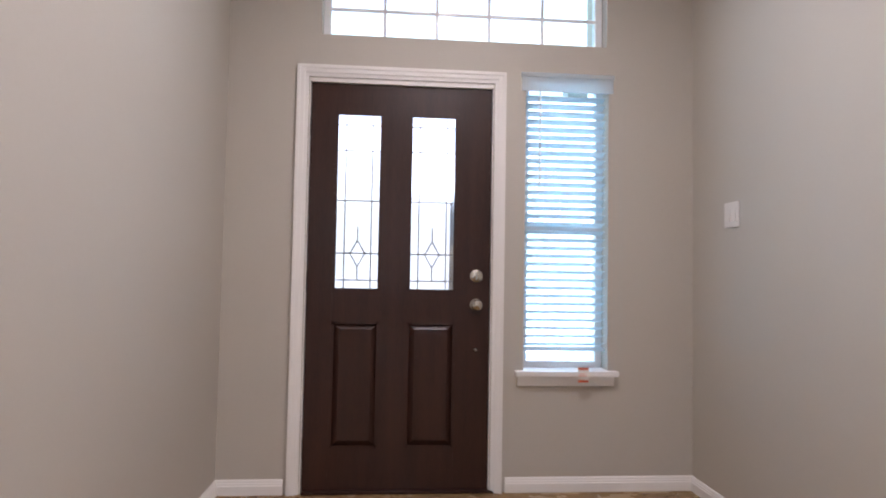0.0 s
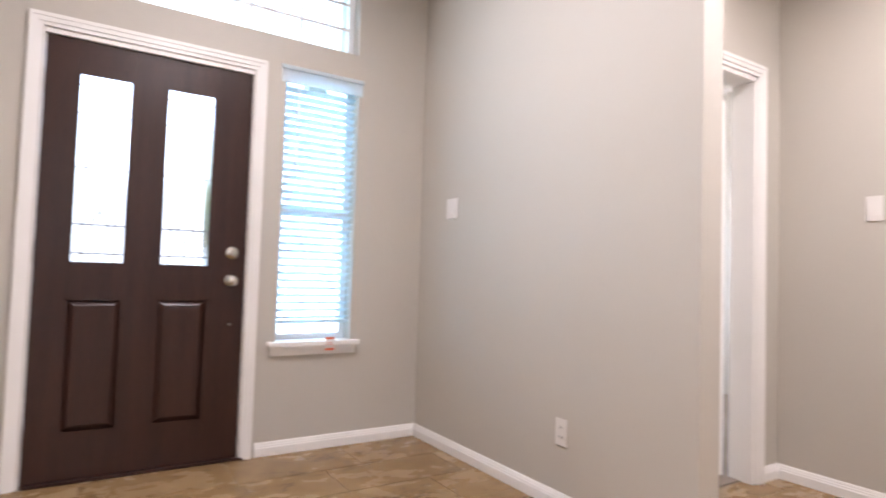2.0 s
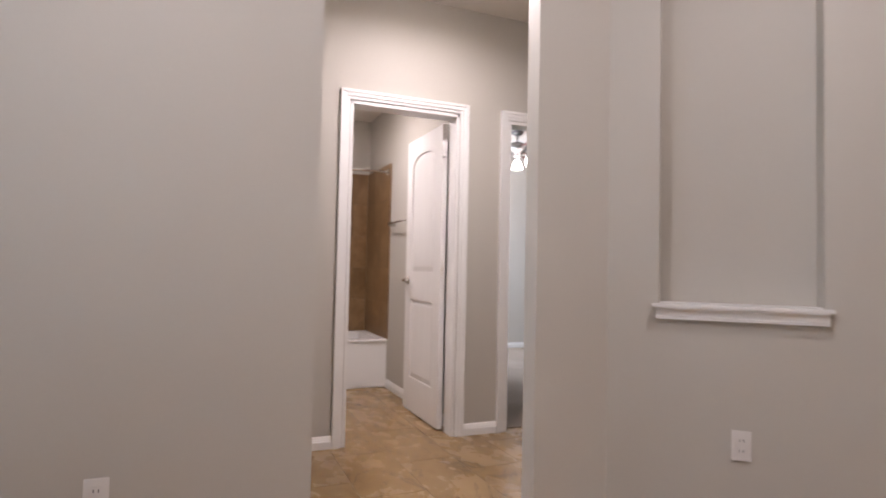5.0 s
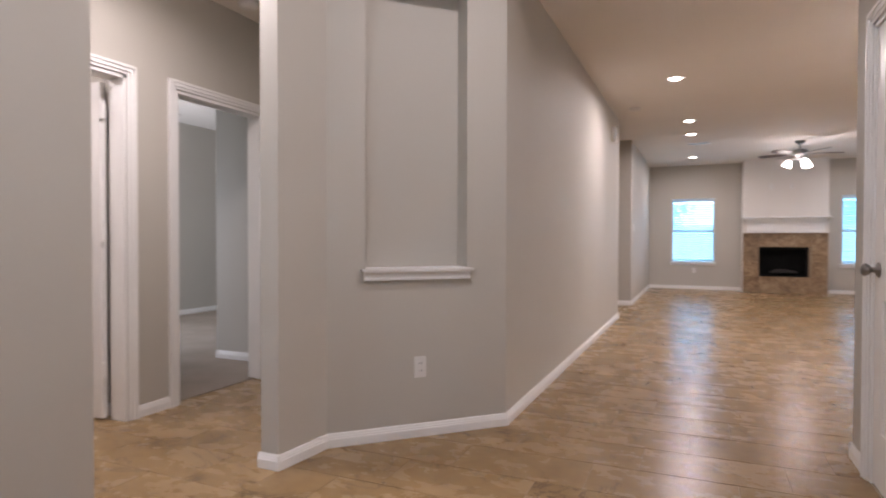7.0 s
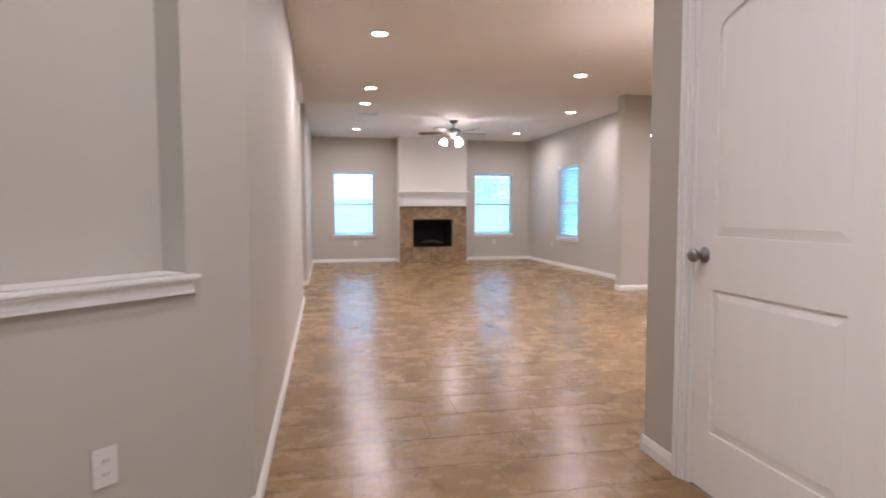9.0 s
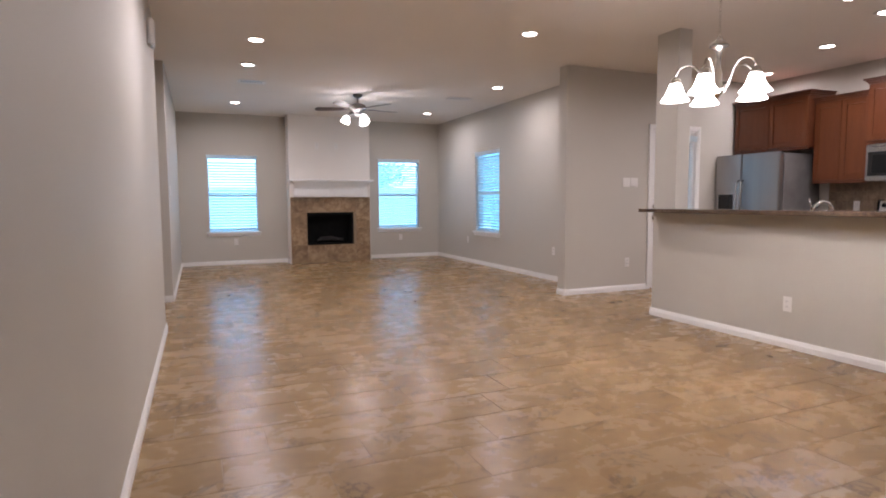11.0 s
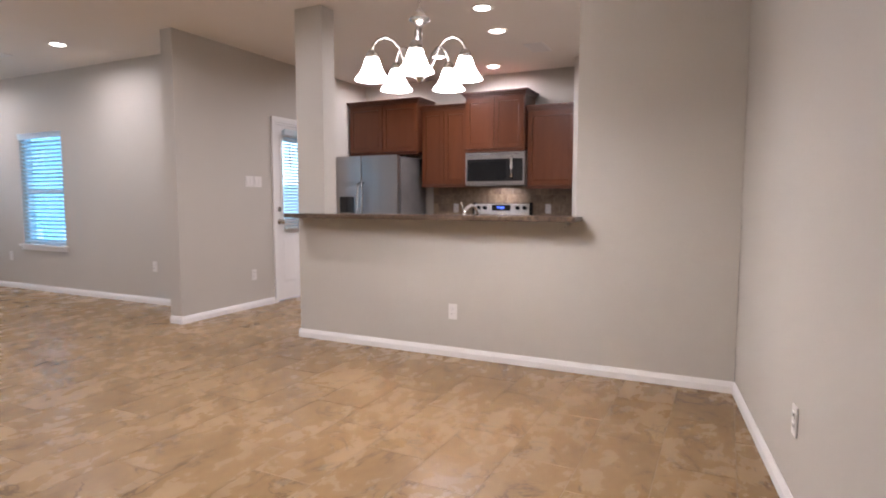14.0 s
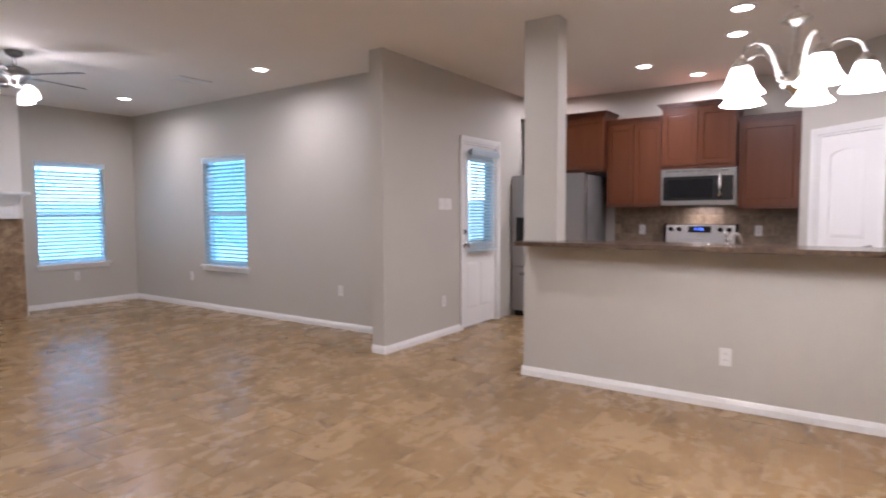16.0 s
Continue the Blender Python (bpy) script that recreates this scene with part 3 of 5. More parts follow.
# ceilings
structure("ceiling", boxes((-7.05, 3.6, -12.1, -1.05, CEIL, CEIL + 0.12)), CEILING, "flat painted ceiling with light orange-peel texture", "ceiling")
structure("ceiling_hall", boxes((EAST + 0.11, 6.6, -1.045, 3.75, CEIL, CEIL + 0.12)), CEILING, "flat painted hall ceiling", "ceiling")
structure("ceiling_foyer", boxes((-1.2, EAST + 0.116, -1.20, FRONT + 0.16, FOYER, FOYER + 0.1)), CEILING, "flat painted foyer ceiling", "ceiling")
structure("foyer_header", boxes((CLOSET - 0.1, EAST + 0.11, -1.06, -1.02, CEIL + 0.001, FOYER)), PAINT, "greige header above the foyer", "wall")
structure("ceiling_bath", boxes((HALLX + 0.118, 5.10, -0.42, 1.05, 2.55, 2.6)), CEILING, "flat painted bathroom ceiling", "ceiling")
structure("ceiling_bedroom", boxes((3.601, 6.6, -5.0, -1.046, CEIL, CEIL + 0.12)), CEILING, "flat painted bedroom ceiling", "ceiling")

# baseboards
for p, q, a, b in [((-0.93, FRONT), (-0.524 - 0.085, FRONT), 0, 0), ((0.392 + 0.085, FRONT), (EAST, FRONT), 0, 0), ((-0.93, 0.35), (-0.93, FRONT), 0, 0),
                   ((EAST, FRONT), (EAST, EAST_END), 0, 0.014), (A0, A1, 0.014, 0.005), (A1, A2, 0, 0.004), (A2, (WESTX, SIDE_N), 0, 0.014),
                   ((WESTX, SIDE_S), (WESTX, FAR), 0.014, 0),
                   ((CLOSET, -1.43), (CLOSET, -1.18), 0.014, 0), ((CLOSET, -0.19), (CLOSET, 0.35), 0, 0), ((-3.83, -1.775), (CLOSET, -1.43), 0, 0.014),
                   ((PX, -5.12), (PX, -1.78), 0.014, 0), ((WESTX, FAR), (-1.17, FAR), 0, 0), ((-2.76, FAR), (LIVX, FAR), 0, 0),
                   ((LIVX, FAR), (LIVX, -6.61), 0, 0), ((-3.69, GARDEN), (-4.945, GARDEN), 0.014, 0), ((-3.69, GARDEN - 0.15), (-3.69, GARDEN), 0.0, 0.0),
                   ((HALLX, 1.19), (HALLX, 0.365 + 0.062), 0, 0), ((HALLX, -0.345 - 0.062), (HALLX, -0.705 + 0.062), 0, 0), ((HALLX, -1.562), (HALLX, -1.80), 0, 0),
                   ((EAST + 0.278 + 0.82, 1.19), (HALLX, 1.19), 0, 0), ((4.34, -0.385), (HALLX + 0.12, -0.385), 0, 0), ((6.4, -0.6), (6.4, -4.9), 0, 0),
                   ((3.68, -1.95), (HALLX + 0.12, -1.95), 0, 0), ((6.4, -4.9), (2.0, -4.9), 0, 0), ((EAST + 0.115, -0.13), A0, 0, 0.013), ((KITCH + 0.0, -3.40), (-6.41, -3.40), 0, 0),
                   (P0, (P0[0] + 0.09, P0[1] + 0.09), 0, 0)]:
    baseboard(p, q, a, b)
structure("baseboard", sweep(BASE_PROFILE, (EAST + 0.115, EAST_END - 0.001, 0.001), (EAST - 0.013, EAST_END - 0.001, 0.001), (0, -1, 0)), TRIM, "white painted stepped baseboard on the wall end", "baseboard")
structure("baseboard", sweep(BASE_PROFILE, (WESTX + 0.115, SIDE_N - 0.001, 0.001), (WESTX - 0.013, SIDE_N - 0.001, 0.001), (0, -1, 0)), TRIM, "white painted stepped baseboard on the wall end", "baseboard")
structure("baseboard", sweep(BASE_PROFILE, (WESTX - 0.013, SIDE_S + 0.001, 0.001), (WESTX + 0.9, SIDE_S + 0.001, 0.001), (0, 1, 0)), TRIM, "white painted stepped baseboard on the wall end", "baseboard")

# ---- floors ----
structure("floor_slab", boxes((-7.05, 6.6, -12.1, 3.8, -0.12, -0.0016)), GROUT, "tan grout bed under the floor tiles", "floor")
structure("carpet_bedroom", boxes((HALLX + 0.06, 6.4, -4.9, -0.62, -0.0015, 0.006)), CARPET, "beige cut-pile bedroom carpet", "carpet")
structure("carpet_front_bedroom", boxes((EAST + 0.117, 4.6, 1.25, FRONT + 0.9, -0.0015, 0.006)), CARPET, "beige cut-pile bedroom carpet", "carpet")

# ---- doors of the setting ----
entry_trim = casing(facing((-0.93, FRONT), (EAST, FRONT)), D0 - 0.005, D1 + 0.005, 2.05, "entry_door_trim", 0.16, "white moulded casing round the entry door", 0.003, CASE)
casing(closet_pose, 0.315, 1.175, 2.04)
casing(hall_pose, B_L, B_R, 2.05)
casing(hall_pose, C_L, C_R, 2.05)
casing(hall_north, 0.16, 0.97, 2.05)
casing(garden_pose, BD[0] - 0.005, BD[1] + 0.005, 2.05, jamb=0.15, reveal=0.003)
casing(pantry_pose, 0.20, 0.86, 1.995)


def entry_door():
    W, H = 0.914, 2.03
    t = thing("entry_door", facing((-0.523, FRONT + 0.012), (0.391, FRONT + 0.012)) @ Matrix.Translation((0, 0, 0.013)),
              "dark espresso wood entry door with two leaded glass lights", "door")
    th = 0.044
    s0, s1 = 0.125, W - 0.173
    m0, m1 = 0.362, 0.497
    gx = [(s0, m0), (m1, s1)]
    gz, pz = (0.975, 1.872), (0.20, 0.825)
    fr = boxes((0, s0, 0, th, 0, H), (s1, W, 0, th, 0, H), (m0, m1, 0, th, 0.002, H - 0.001), (s0, s1, 0.001, th - 0.001, 0, pz[0]),
               (s0, s1, 0.001, th - 0.001, pz[1], gz[0]), (s0, s1, 0.001, th - 0.001, gz[1], H))
    part("stiles_and_rails", fr, ESPRESSO, t)
    for a, b in gx:
        part("lower_panel", joined(raised_panel(a + 0.012, b - 0.012, pz[0] + 0.012, pz[1] - 0.012, 0.018, 0, 0.028, 0.014), boxes((a, b, 0.018, 0.03, pz[0], pz[1]))), ESPRESSO, t)
        for z0, z1 in (pz, gz):
            q = 0.014
            mold = joined(*[prism(p, l, ax, st) for p, l, ax, st in [
                ([(0.001, z0), (0.016, z0), (0.016, z0 + 0.005), (0.001, z0 + q)], b - a, "x", a), ([(0.001, z1), (0.016, z1), (0.016, z1 - 0.005), (0.001, z1 - q)], b - a, "x", a),
                ([(a, 0.001), (a + q, 0.001), (a + 0.005, 0.016), (a, 0.016)], z1 - z0, "z", z0), ([(b, 0.001), (b - q, 0.001), (b - 0.005, 0.016), (b, 0.016)], z1 - z0, "z", z0)]])
            part("panel_moulding", mold, ESPRESSO, t)
        lite = part("leaded_light", boxes((a + 0.002, b - 0.002, 0.022, 0.028, gz[0] + 0.002, gz[1] - 0.002)), LEADED, t, "textured leaded glass light")
        lite.visible_shadow = False
        zs0, zs1 = gz[0] + 0.014, gz[1] - 0.014
        x0, x1 = a + 0.014, b - 0.014
        c, w = (x0 + x1) / 2, x1 - x0
        r = 0.0032

        def came(*pts):
            return tube([(px, 0.0195, pz_) for px, pz_ in pts], r, 5)
        bms = [came((x0 + 0.038, zs0), (x0 + 0.038, zs1)), came((x1 - 0.038, zs0), (x1 - 0.038, zs1))]
        bms += [came((x0, z), (x1, z)) for z in (zs0 + 0.040, zs0 + 0.175, zs0 + 0.44, zs1 - 0.175, zs1 - 0.045)]
        for k in (0.20,):
            z = zs0 + (zs1 - zs0) * k
            hw, hh = 0.037, 0.066
            bms += [came((c - hw, z), (c, z + hh)), came((c, z + hh), (c + hw, z)), came((c + hw, z), (c, z - hh)), came((c, z - hh), (c - hw, z)),
                    came((x0, z), (c - hw, z)), came((c + hw, z), (x1, z)), came((c, z + hh), (c, z + hh + 0.07)), came((c, z - hh), (c, z - hh - 0.07))]
        part("lead_came", joined(*bms), LEAD, lite)
    round_knob(t, W - 0.07, 0.0, 0.915, NICKEL)
    bolt = lathe([(0, 0), (0.034, 0), (0.034, 0.010), (0.029, 0.015), (0, 0.016)], 20)
    bmesh.ops.transform(bolt, matrix=Matrix.Translation((W - 0.07, 0, 1.06)) @ Matrix.Rotation(radians(90), 4, "X"), verts=bolt.verts)
    d = part("deadbolt", bolt, NICKEL, t, "round satin nickel deadbolt", smooth=True)
    part("thumb_turn", boxes((W - 0.075, W - 0.065, -0.034, -0.014, 1.04, 1.08), bevel=0.003), NICKEL, d)
    st = lathe([(0, 0), (0.013, 0), (0.013, 0.004), (0.009, 0.010), (0.009, 0.018), (0, 0.02)], 14)
    bmesh.ops.transform(st, matrix=Matrix.Translation((W - 0.07, 0, 0.69)) @ Matrix.Rotation(radians(90), 4, "X"), verts=st.verts)
    part("door_stud", st, NICKEL, t, smooth=True)
    for z in (0.20, 1.02, 1.80):
        part("hinge", boxes((-0.018, -0.002, -0.008, 0.03, z - 0.05, z + 0.05), bevel=0.003), PEWTER, t)
    return t


entry_door()
structure("threshold", boxes((-0.52, 0.42, FRONT - 0.02, FRONT + 0.16, 0.001, 0.012), bevel=0.004), ESPRESSO, "dark wooden threshold under the entry door", "threshold")

closet_door = two_panel_door("closet_door", closet_pose @ Matrix.Translation((0.335, 0.004, 0.012)), 0.82, 2.005, "white moulded two-panel closet door, closed", 0.062, hinges=0.828)
bath_door = two_panel_door("bath_door", facing((3.583, -0.284), (2.903, -0.290)) @ Matrix.Translation((0, 0, 0.012)), 0.68, 2.005,
                           "white moulded two-panel bathroom door with a lever handle, standing open", 0.06, both=True, hinges=0.69, lever=1)
pantry_door = two_panel_door("pantry_door", pantry_pose @ Matrix.Translation((0.222, 0.004, 0.012)), 0.616, 1.96, "white moulded two-panel pantry door, closed", 0.56)
front_bed_door = two_panel_door("front_bedroom_door", facing((2.50, 1.33), (2.56, 2.05)) @ Matrix.Translation((0, 0, 0.012)), 0.72, 2.005,
                                "white moulded two-panel bedroom door, standing open", 0.65, both=True)


def garden_door():
    W, H, th = 0.725, 2.03, 0.044
    t = thing("garden_door", garden_pose @ Matrix.Translation((BD[0], 0.02, 0.012)), "white half-glass back door with a blind, closed", "door")
    a, b, c, d = 0.115, W - 0.075, 0.93, 1.86
    part("slab", boxes((0, a, 0, th, 0, H), (b, W, 0, th, 0, H), (a, b, 0, th, 0, c), (a, b, 0, th, d, H)), DOOR_WHITE, t)
    part("glass_frame", joined(boxes((a - 0.03, a + 0.012, -0.012, 0.0, c - 0.03, d + 0.03), (b - 0.012, b + 0.03, -0.012, 0.0, c - 0.03, d + 0.03),
                                     (a, b, -0.012, 0.0, d - 0.012, d + 0.03), (a, b, -0.012, 0.0, c - 0.03, c + 0.012))), TRIM, t)
    pane = part("pane", boxes((a, b, 0.02, 0.026, c, d)), PANE, t)
    pane.visible_shadow = False
    for x0 in (0.11, 0.395):
        part("lower_panel", raised_panel(x0, x0 + 0.225, 0.20, 0.72, -0.0005, 0, 0.03, 0.007), DOOR_WHITE, t)
    round_knob(t, 0.065, 0.0, 0.915, NICKEL)
    bolt = lathe([(0, 0), (0.03, 0), (0.03, 0.010), (0.025, 0.014), (0, 0.015)], 18)
    bmesh.ops.transform(bolt, matrix=Matrix.Translation((0.065, 0, 1.06)) @ Matrix.Rotation(radians(90), 4, "X"), verts=bolt.verts)
    part("deadbolt", bolt, NICKEL, t, smooth=True)
    return t, (a, b, c, d)


gd, gd_glass = garden_door()


# ---- windows and blinds ----
def blind(m, x0, x1, z0, z1, y, label, tilt=22, pitch=0.041, width=0.048, valance=0.07, over=0.02, stack=0.0, wand=True):
    """Horizontal blind hung between x0 and x1, z1 down to z0, slats centred on y (into the wall is plus)."""
    t = thing("window_blind", m, label, "blind", "window blinds")
    part("valance", boxes((x0 - over, x1 + over, y - 0.040, y - 0.028, z1 - valance, z1 + 0.005), (x0 - over - 0.004, x1 + over + 0.004, y - 0.046, y - 0.027, z1 - 0.012, z1 + 0.010),
                          (x0 - over, x0 - over + 0.01, y - 0.028, y + 0.0, z1 - valance, z1), (x1 + over - 0.01, x1 + over, y - 0.028, y + 0.0, z1 - valance, z1)), SLAT, t)
    part("head_rail", boxes((x0 + 0.004, x1 - 0.004, y - 0.024, y + 0.026, z1 - 0.045, z1 - 0.002)), SLAT, t)
    part("bottom_rail", boxes((x0 + 0.005, x1 - 0.005, y - 0.026, y + 0.026, z0 + 0.004, z0 + 0.022), bevel=0.003), SLAT, t)
    a = radians(tilt)
    prof = []
    for i in range(5):
        u = (i / 4 - 0.5) * width
        prof.append((u, 0.002 - 0.010 * (u / width * 2) ** 2 * 0.5))
    ring = [(u * math.cos(a) - v * math.sin(a), u * math.sin(a) + v * math.cos(a)) for u, v in prof + [(u, v - 0.0028) for u, v in reversed(prof)]]
    slat_mesh = mesh_of(prism(ring, x1 - x0 - 0.012, "x", x0 + 0.006), SLAT)
    n = int((z1 - 0.05 - z0 - 0.03) / pitch)
    for i in range(n):
        s = new("slat", slat_mesh)
        s.parent = t
        s.location = (0, y, z0 + 0.04 + i * pitch)
    cords = [tube([(cx, y + dy, z0 + 0.02), (cx, y + dy, z1 - 0.02)], 0.0012, 4) for cx in (x0 + 0.12, x1 - 0.12) for dy in (-0.024, 0.024)]
    part("ladder_cord", joined(*cords), SLAT, t)
    if wand:
        part("tilt_wand", tube([(x0 + 0.07, y - 0.034, z1 - 0.06), (x0 + 0.07, y - 0.036, z1 - 0.06 - 0.36 * (z1 - z0))], 0.0045, 6), VINYL, t)
    return t


def window(name, m, x0, x1, z0, z1, depth, label, bars=(), meeting=True, sill=True, out_from=0.07, f=0.035):
    """Vinyl single-hung window set in the opening, with wooden stool and apron."""
    t = thing(name, m, label, "window", kind="structure")
    y0, y1 = out_from, out_from + 0.05
    part("window_frame", boxes((x0, x0 + f, y0, y1, z0, z1), (x1 - f, x1, y0, y1, z0, z1), (x0 + f, x1 - f, y0, y1, z0, z0 + f), (x0 + f, x1 - f, y0, y1, z1 - f, z1)), VINYL, t)
    zm = z0 + (z1 - z0) * 0.48
    if meeting:
        part("meeting_rail", boxes((x0 + f, x1 - f, y0 - 0.008, y1 - 0.004, zm - 0.02, zm + 0.02)), VINYL, t)
    spans = [(z0 + f, zm - 0.02), (zm + 0.02, z1 - f)] if meeting else [(z0 + f, z1 - f)]
    for a, b in spans:
        p = part("pane", boxes((x0 + f, x1 - f, y0 + 0.018, y0 + 0.023, a, b)), PANE, t)
        p.visible_shadow = False
    for kind, v in bars:
        if kind == "v":
            part("muntin", boxes((v - 0.008, v + 0.008, y0 + 0.006, y0 + 0.017, z0 + f, z1 - f)), VINYL, t)
        else:
            part("muntin", boxes((x0 + f, x1 - f, y0 + 0.005, y0 + 0.0165, v - 0.008, v + 0.008)), VINYL, t)
    if sill:
        part("window_sill", boxes((x0 - 0.045, x1 + 0.045, -0.045, -0.001, z0 - 0.022, z0 + 0.004), (x0 + 0.0005, x1 - 0.0005, -0.002, y0, z0 + 0.0005, z0 + 0.004), bevel=0.003), TRIM, t)
        part("apron", boxes((x0 - 0.030, x1 + 0.030, -0.016, -0.001, z0 - 0.072, z0 - 0.022), (x0 - 0.030, x1 + 0.030, -0.022, -0.015, z0 - 0.045, z0 - 0.022)), TRIM, t)
    return t


fp = facing((-0.93, FRONT), (EAST, FRONT))
window("window_1", fp, 0.565 + 0.93, 1.0 + 0.93, 0.60, 2.11, 0.16, "narrow white vinyl sidelight window beside the entry door", out_from=0.09)
blind(fp, 0.565 + 0.935, 1.0 + 0.925, 0.695, 2.115, 0.035, "white faux-wood blind, lowered and open, in the sidelight window", tilt=-20, valance=0.085, over=0.028)
window("window_2", fp, -0.48 + 0.93, 0.99 + 0.93, 2.275, 2.79, 0.16, "white vinyl transom window with grid bars above the entry door",
       [("v", x + 0.93) for x in (-0.168, 0.104, 0.381, 0.667)] + [("h", z) for z in (2.446, 2.60)], meeting=False, sill=False, out_from=0.08)
window("window_3", far_pose, *W1, 0.60, 2.0, 0.16, "white vinyl single-hung window beside the fireplace", f=0.02)
window("window_4", far_pose, *W2, 0.60, 2.0, 0.16, "white vinyl single-hung window beside the fireplace", f=0.02)
window("window_5", liv_pose, *W3, 0.60, 2.02, 0.16, "white vinyl single-hung window in the living room side wall", f=0.02)
for mm, (a, b), top in ((far_pose, W1, 2.0), (far_pose, W2, 2.0), (liv_pose, W3, 2.02)):
    blind(mm, a + 0.004, b - 0.004, 0.625, top - 0.004, 0.035, "white faux-wood blind, lowered with half-open slats", tilt=-32, pitch=0.05, width=0.05, valance=0.065, over=0.012, wand=False)
blind(gd.matrix_basis, gd_glass[0] - 0.005, gd_glass[1] + 0.02, gd_glass[2] - 0.10, gd_glass[3] + 0.10, -0.045, "white faux-wood blind on the back door glass", tilt=-20, pitch=0.036, width=0.04, valance=0.06)
tag = thing("paper_tag", fp @ Matrix.Translation((0.86 + 0.93, -0.046, 0.585)), "small paper warning tag with red print on the window sill", "tag")
part("card", boxes((-0.028, 0.028, -0.0035, -0.002, -0.035, 0.042)), STICKER, tag)
part("red_print", boxes((-0.026, 0.026, -0.0045, -0.0032, 0.028, 0.040), (-0.026, 0.026, -0.0045, -0.0032, -0.033, -0.022), (-0.02, 0.012, -0.0045, -0.0032, 0.008, 0.011), (-0.02, 0.018, -0.0045, -0.0032, -0.002, 0.001)), RED_INK, tag)

# area lamps standing in for daylight at the glazed openings and in the bedrooms
DAY = (0.74, 0.87, 1.0)
lamp("transom_daylight", pose(0.23, FRONT + 0.15, 2.54, -90, 0, 0), 1.3, 1.40, DAY, "RECTANGLE", 0.46)
lamp("door_daylight", pose(-0.11, FRONT + 0.09, 1.42, -90, 0, 0), 0.55, 0.60, DAY, "RECTANGLE", 0.90)
lamp("sidelight_daylight", pose(0.78, FRONT + 0.155, 1.33, -90, 0, 0), 2.2, 0.42, (0.66, 0.85, 1.0), "RECTANGLE", 1.44)
SKY_BLUE = (0.27, 0.68, 1.0)
lamp("window_daylight", pose(-0.23, FAR - 0.155, 1.30, 90, 0, 0), 4.2, 0.84, SKY_BLUE, "RECTANGLE", 1.38)
lamp("window_daylight", pose(-3.43, FAR - 0.155, 1.30, 90, 0, 0), 3.6, 0.84, SKY_BLUE, "RECTANGLE", 1.38)
lamp("window_daylight", pose(LIVX - 0.155, -9.69, 1.31, 0, -90, 0), 2.9, 1.38, SKY_BLUE, "RECTANGLE", 0.88)
lamp("door_glass_daylight", gd.matrix_basis @ pose(0.382, 0.10, 1.40, -90, 0, 0), 0.6, 0.52, (0.5, 0.78, 1.0), "RECTANGLE", 0.90)
# added fill inside the bedroom, before its closed north wall; no window there
lamp("bedroom_fill", pose(5.75, -1.10, 1.35, -90, 0, 0), 24, 1.3, DAY, "RECTANGLE", 1.2)
# stands in the unseen, unglazed opening of the front bedroom
lamp("front_bedroom_daylight", pose(3.45, FRONT + 0.95, 1.35, -90, 0, 0), 8, 1.4, DAY, "RECTANGLE", 1.3)

# ---- niche, fireplace ----
ns = thing("niche_sill", niche_pose @ Matrix.Translation((0, 0, 0.928)), "white moulded sill below the wall niche", "sill", kind="structure")
part("shelf", boxes((0.178, 0.818, -0.042, -0.001, -0.014, 0.0), (0.2055, 0.7895, -0.002, 0.139, -0.001, 0.004), bevel=0.003), TRIM, ns)
part("apron", sweep([(0, 0), (0.034, 0), (0.034, -0.006), (0.027, -0.010), (0.021, -0.018), (0.018, -0.028), (0.018, -0.034), (0.022, -0.037), (0.022, -0.047), (0, -0.047)],
                    (0.194, -0.001, -0.0142), (0.803, -0.001, -0.0142), (0, -1, 0)), TRIM, ns)

FX0, FX1, FY = -2.715, -1.185, -11.56
chim = facing((FX1, FY), (FX0, FY))
CW = FX1 - FX0
wall("wall_chimney_breast", (FX1, FY), (FX0, FY), CEIL, FY - FAR - 0.002, [(0.31, CW - 0.33, 0.345, 0.925)], mat=BREAST, label="off-white painted chimney breast above the fireplace")
structure("baseboard", sweep(BASE_PROFILE, (FX1 + 0.001, FAR, 0.001), (FX1 + 0.001, FY, 0.001), (1, 0, 0)), TRIM, "white painted stepped baseboard along the chimney breast", "baseboard")
structure("baseboard", sweep(BASE_PROFILE, (FX0 - 0.001, FAR, 0.001), (FX0 - 0.001, FY, 0.001), (-1, 0, 0)), TRIM, "white painted stepped baseboard along the chimney breast", "baseboard")
fire = thing("fireplace", chim, "fireplace with brown stone tile surround and black firebox", "fireplace")
part("tile_bed", wall_mesh(CW - 0.02, 1.235, 0.008, [(0.30, CW - 0.36, 0.35, 0.94)]), GROUT, fire, at=Matrix.Translation((0.01, -0.009, 0)))
xs = [0.01, 0.31, 0.63, 0.945, 1.24, CW - 0.01]
for z0, z1 in ((0.002, 0.345), (0.345, 0.645), (0.645, 0.945), (0.945, 1.233)):
    for a, b in zip(xs, xs[1:]):
        if z0 > 0.3 and z1 < 0.95 and 0.3 < (a + b) / 2 < 1.22:
            continue
        part("tile", boxes((a + 0.002, b - 0.002, -0.019, -0.008, z0 + 0.002, z1 - 0.002), bevel=0.0015), HEARTH_TILE, fire)
part("firebox", joined(boxes((0.312, CW - 0.352, 0.30, 0.32, 0.347, 0.943), (0.312, 0.33, -0.012, 0.3, 0.347, 0.943), (CW - 0.37, CW - 0.352, -0.012, 0.3, 0.347, 0.943),
                             (0.33, CW - 0.37, -0.012, 0.3, 0.347, 0.362), (0.33, CW - 0.37, -0.012, 0.3, 0.925, 0.943))), BLACK, fire)
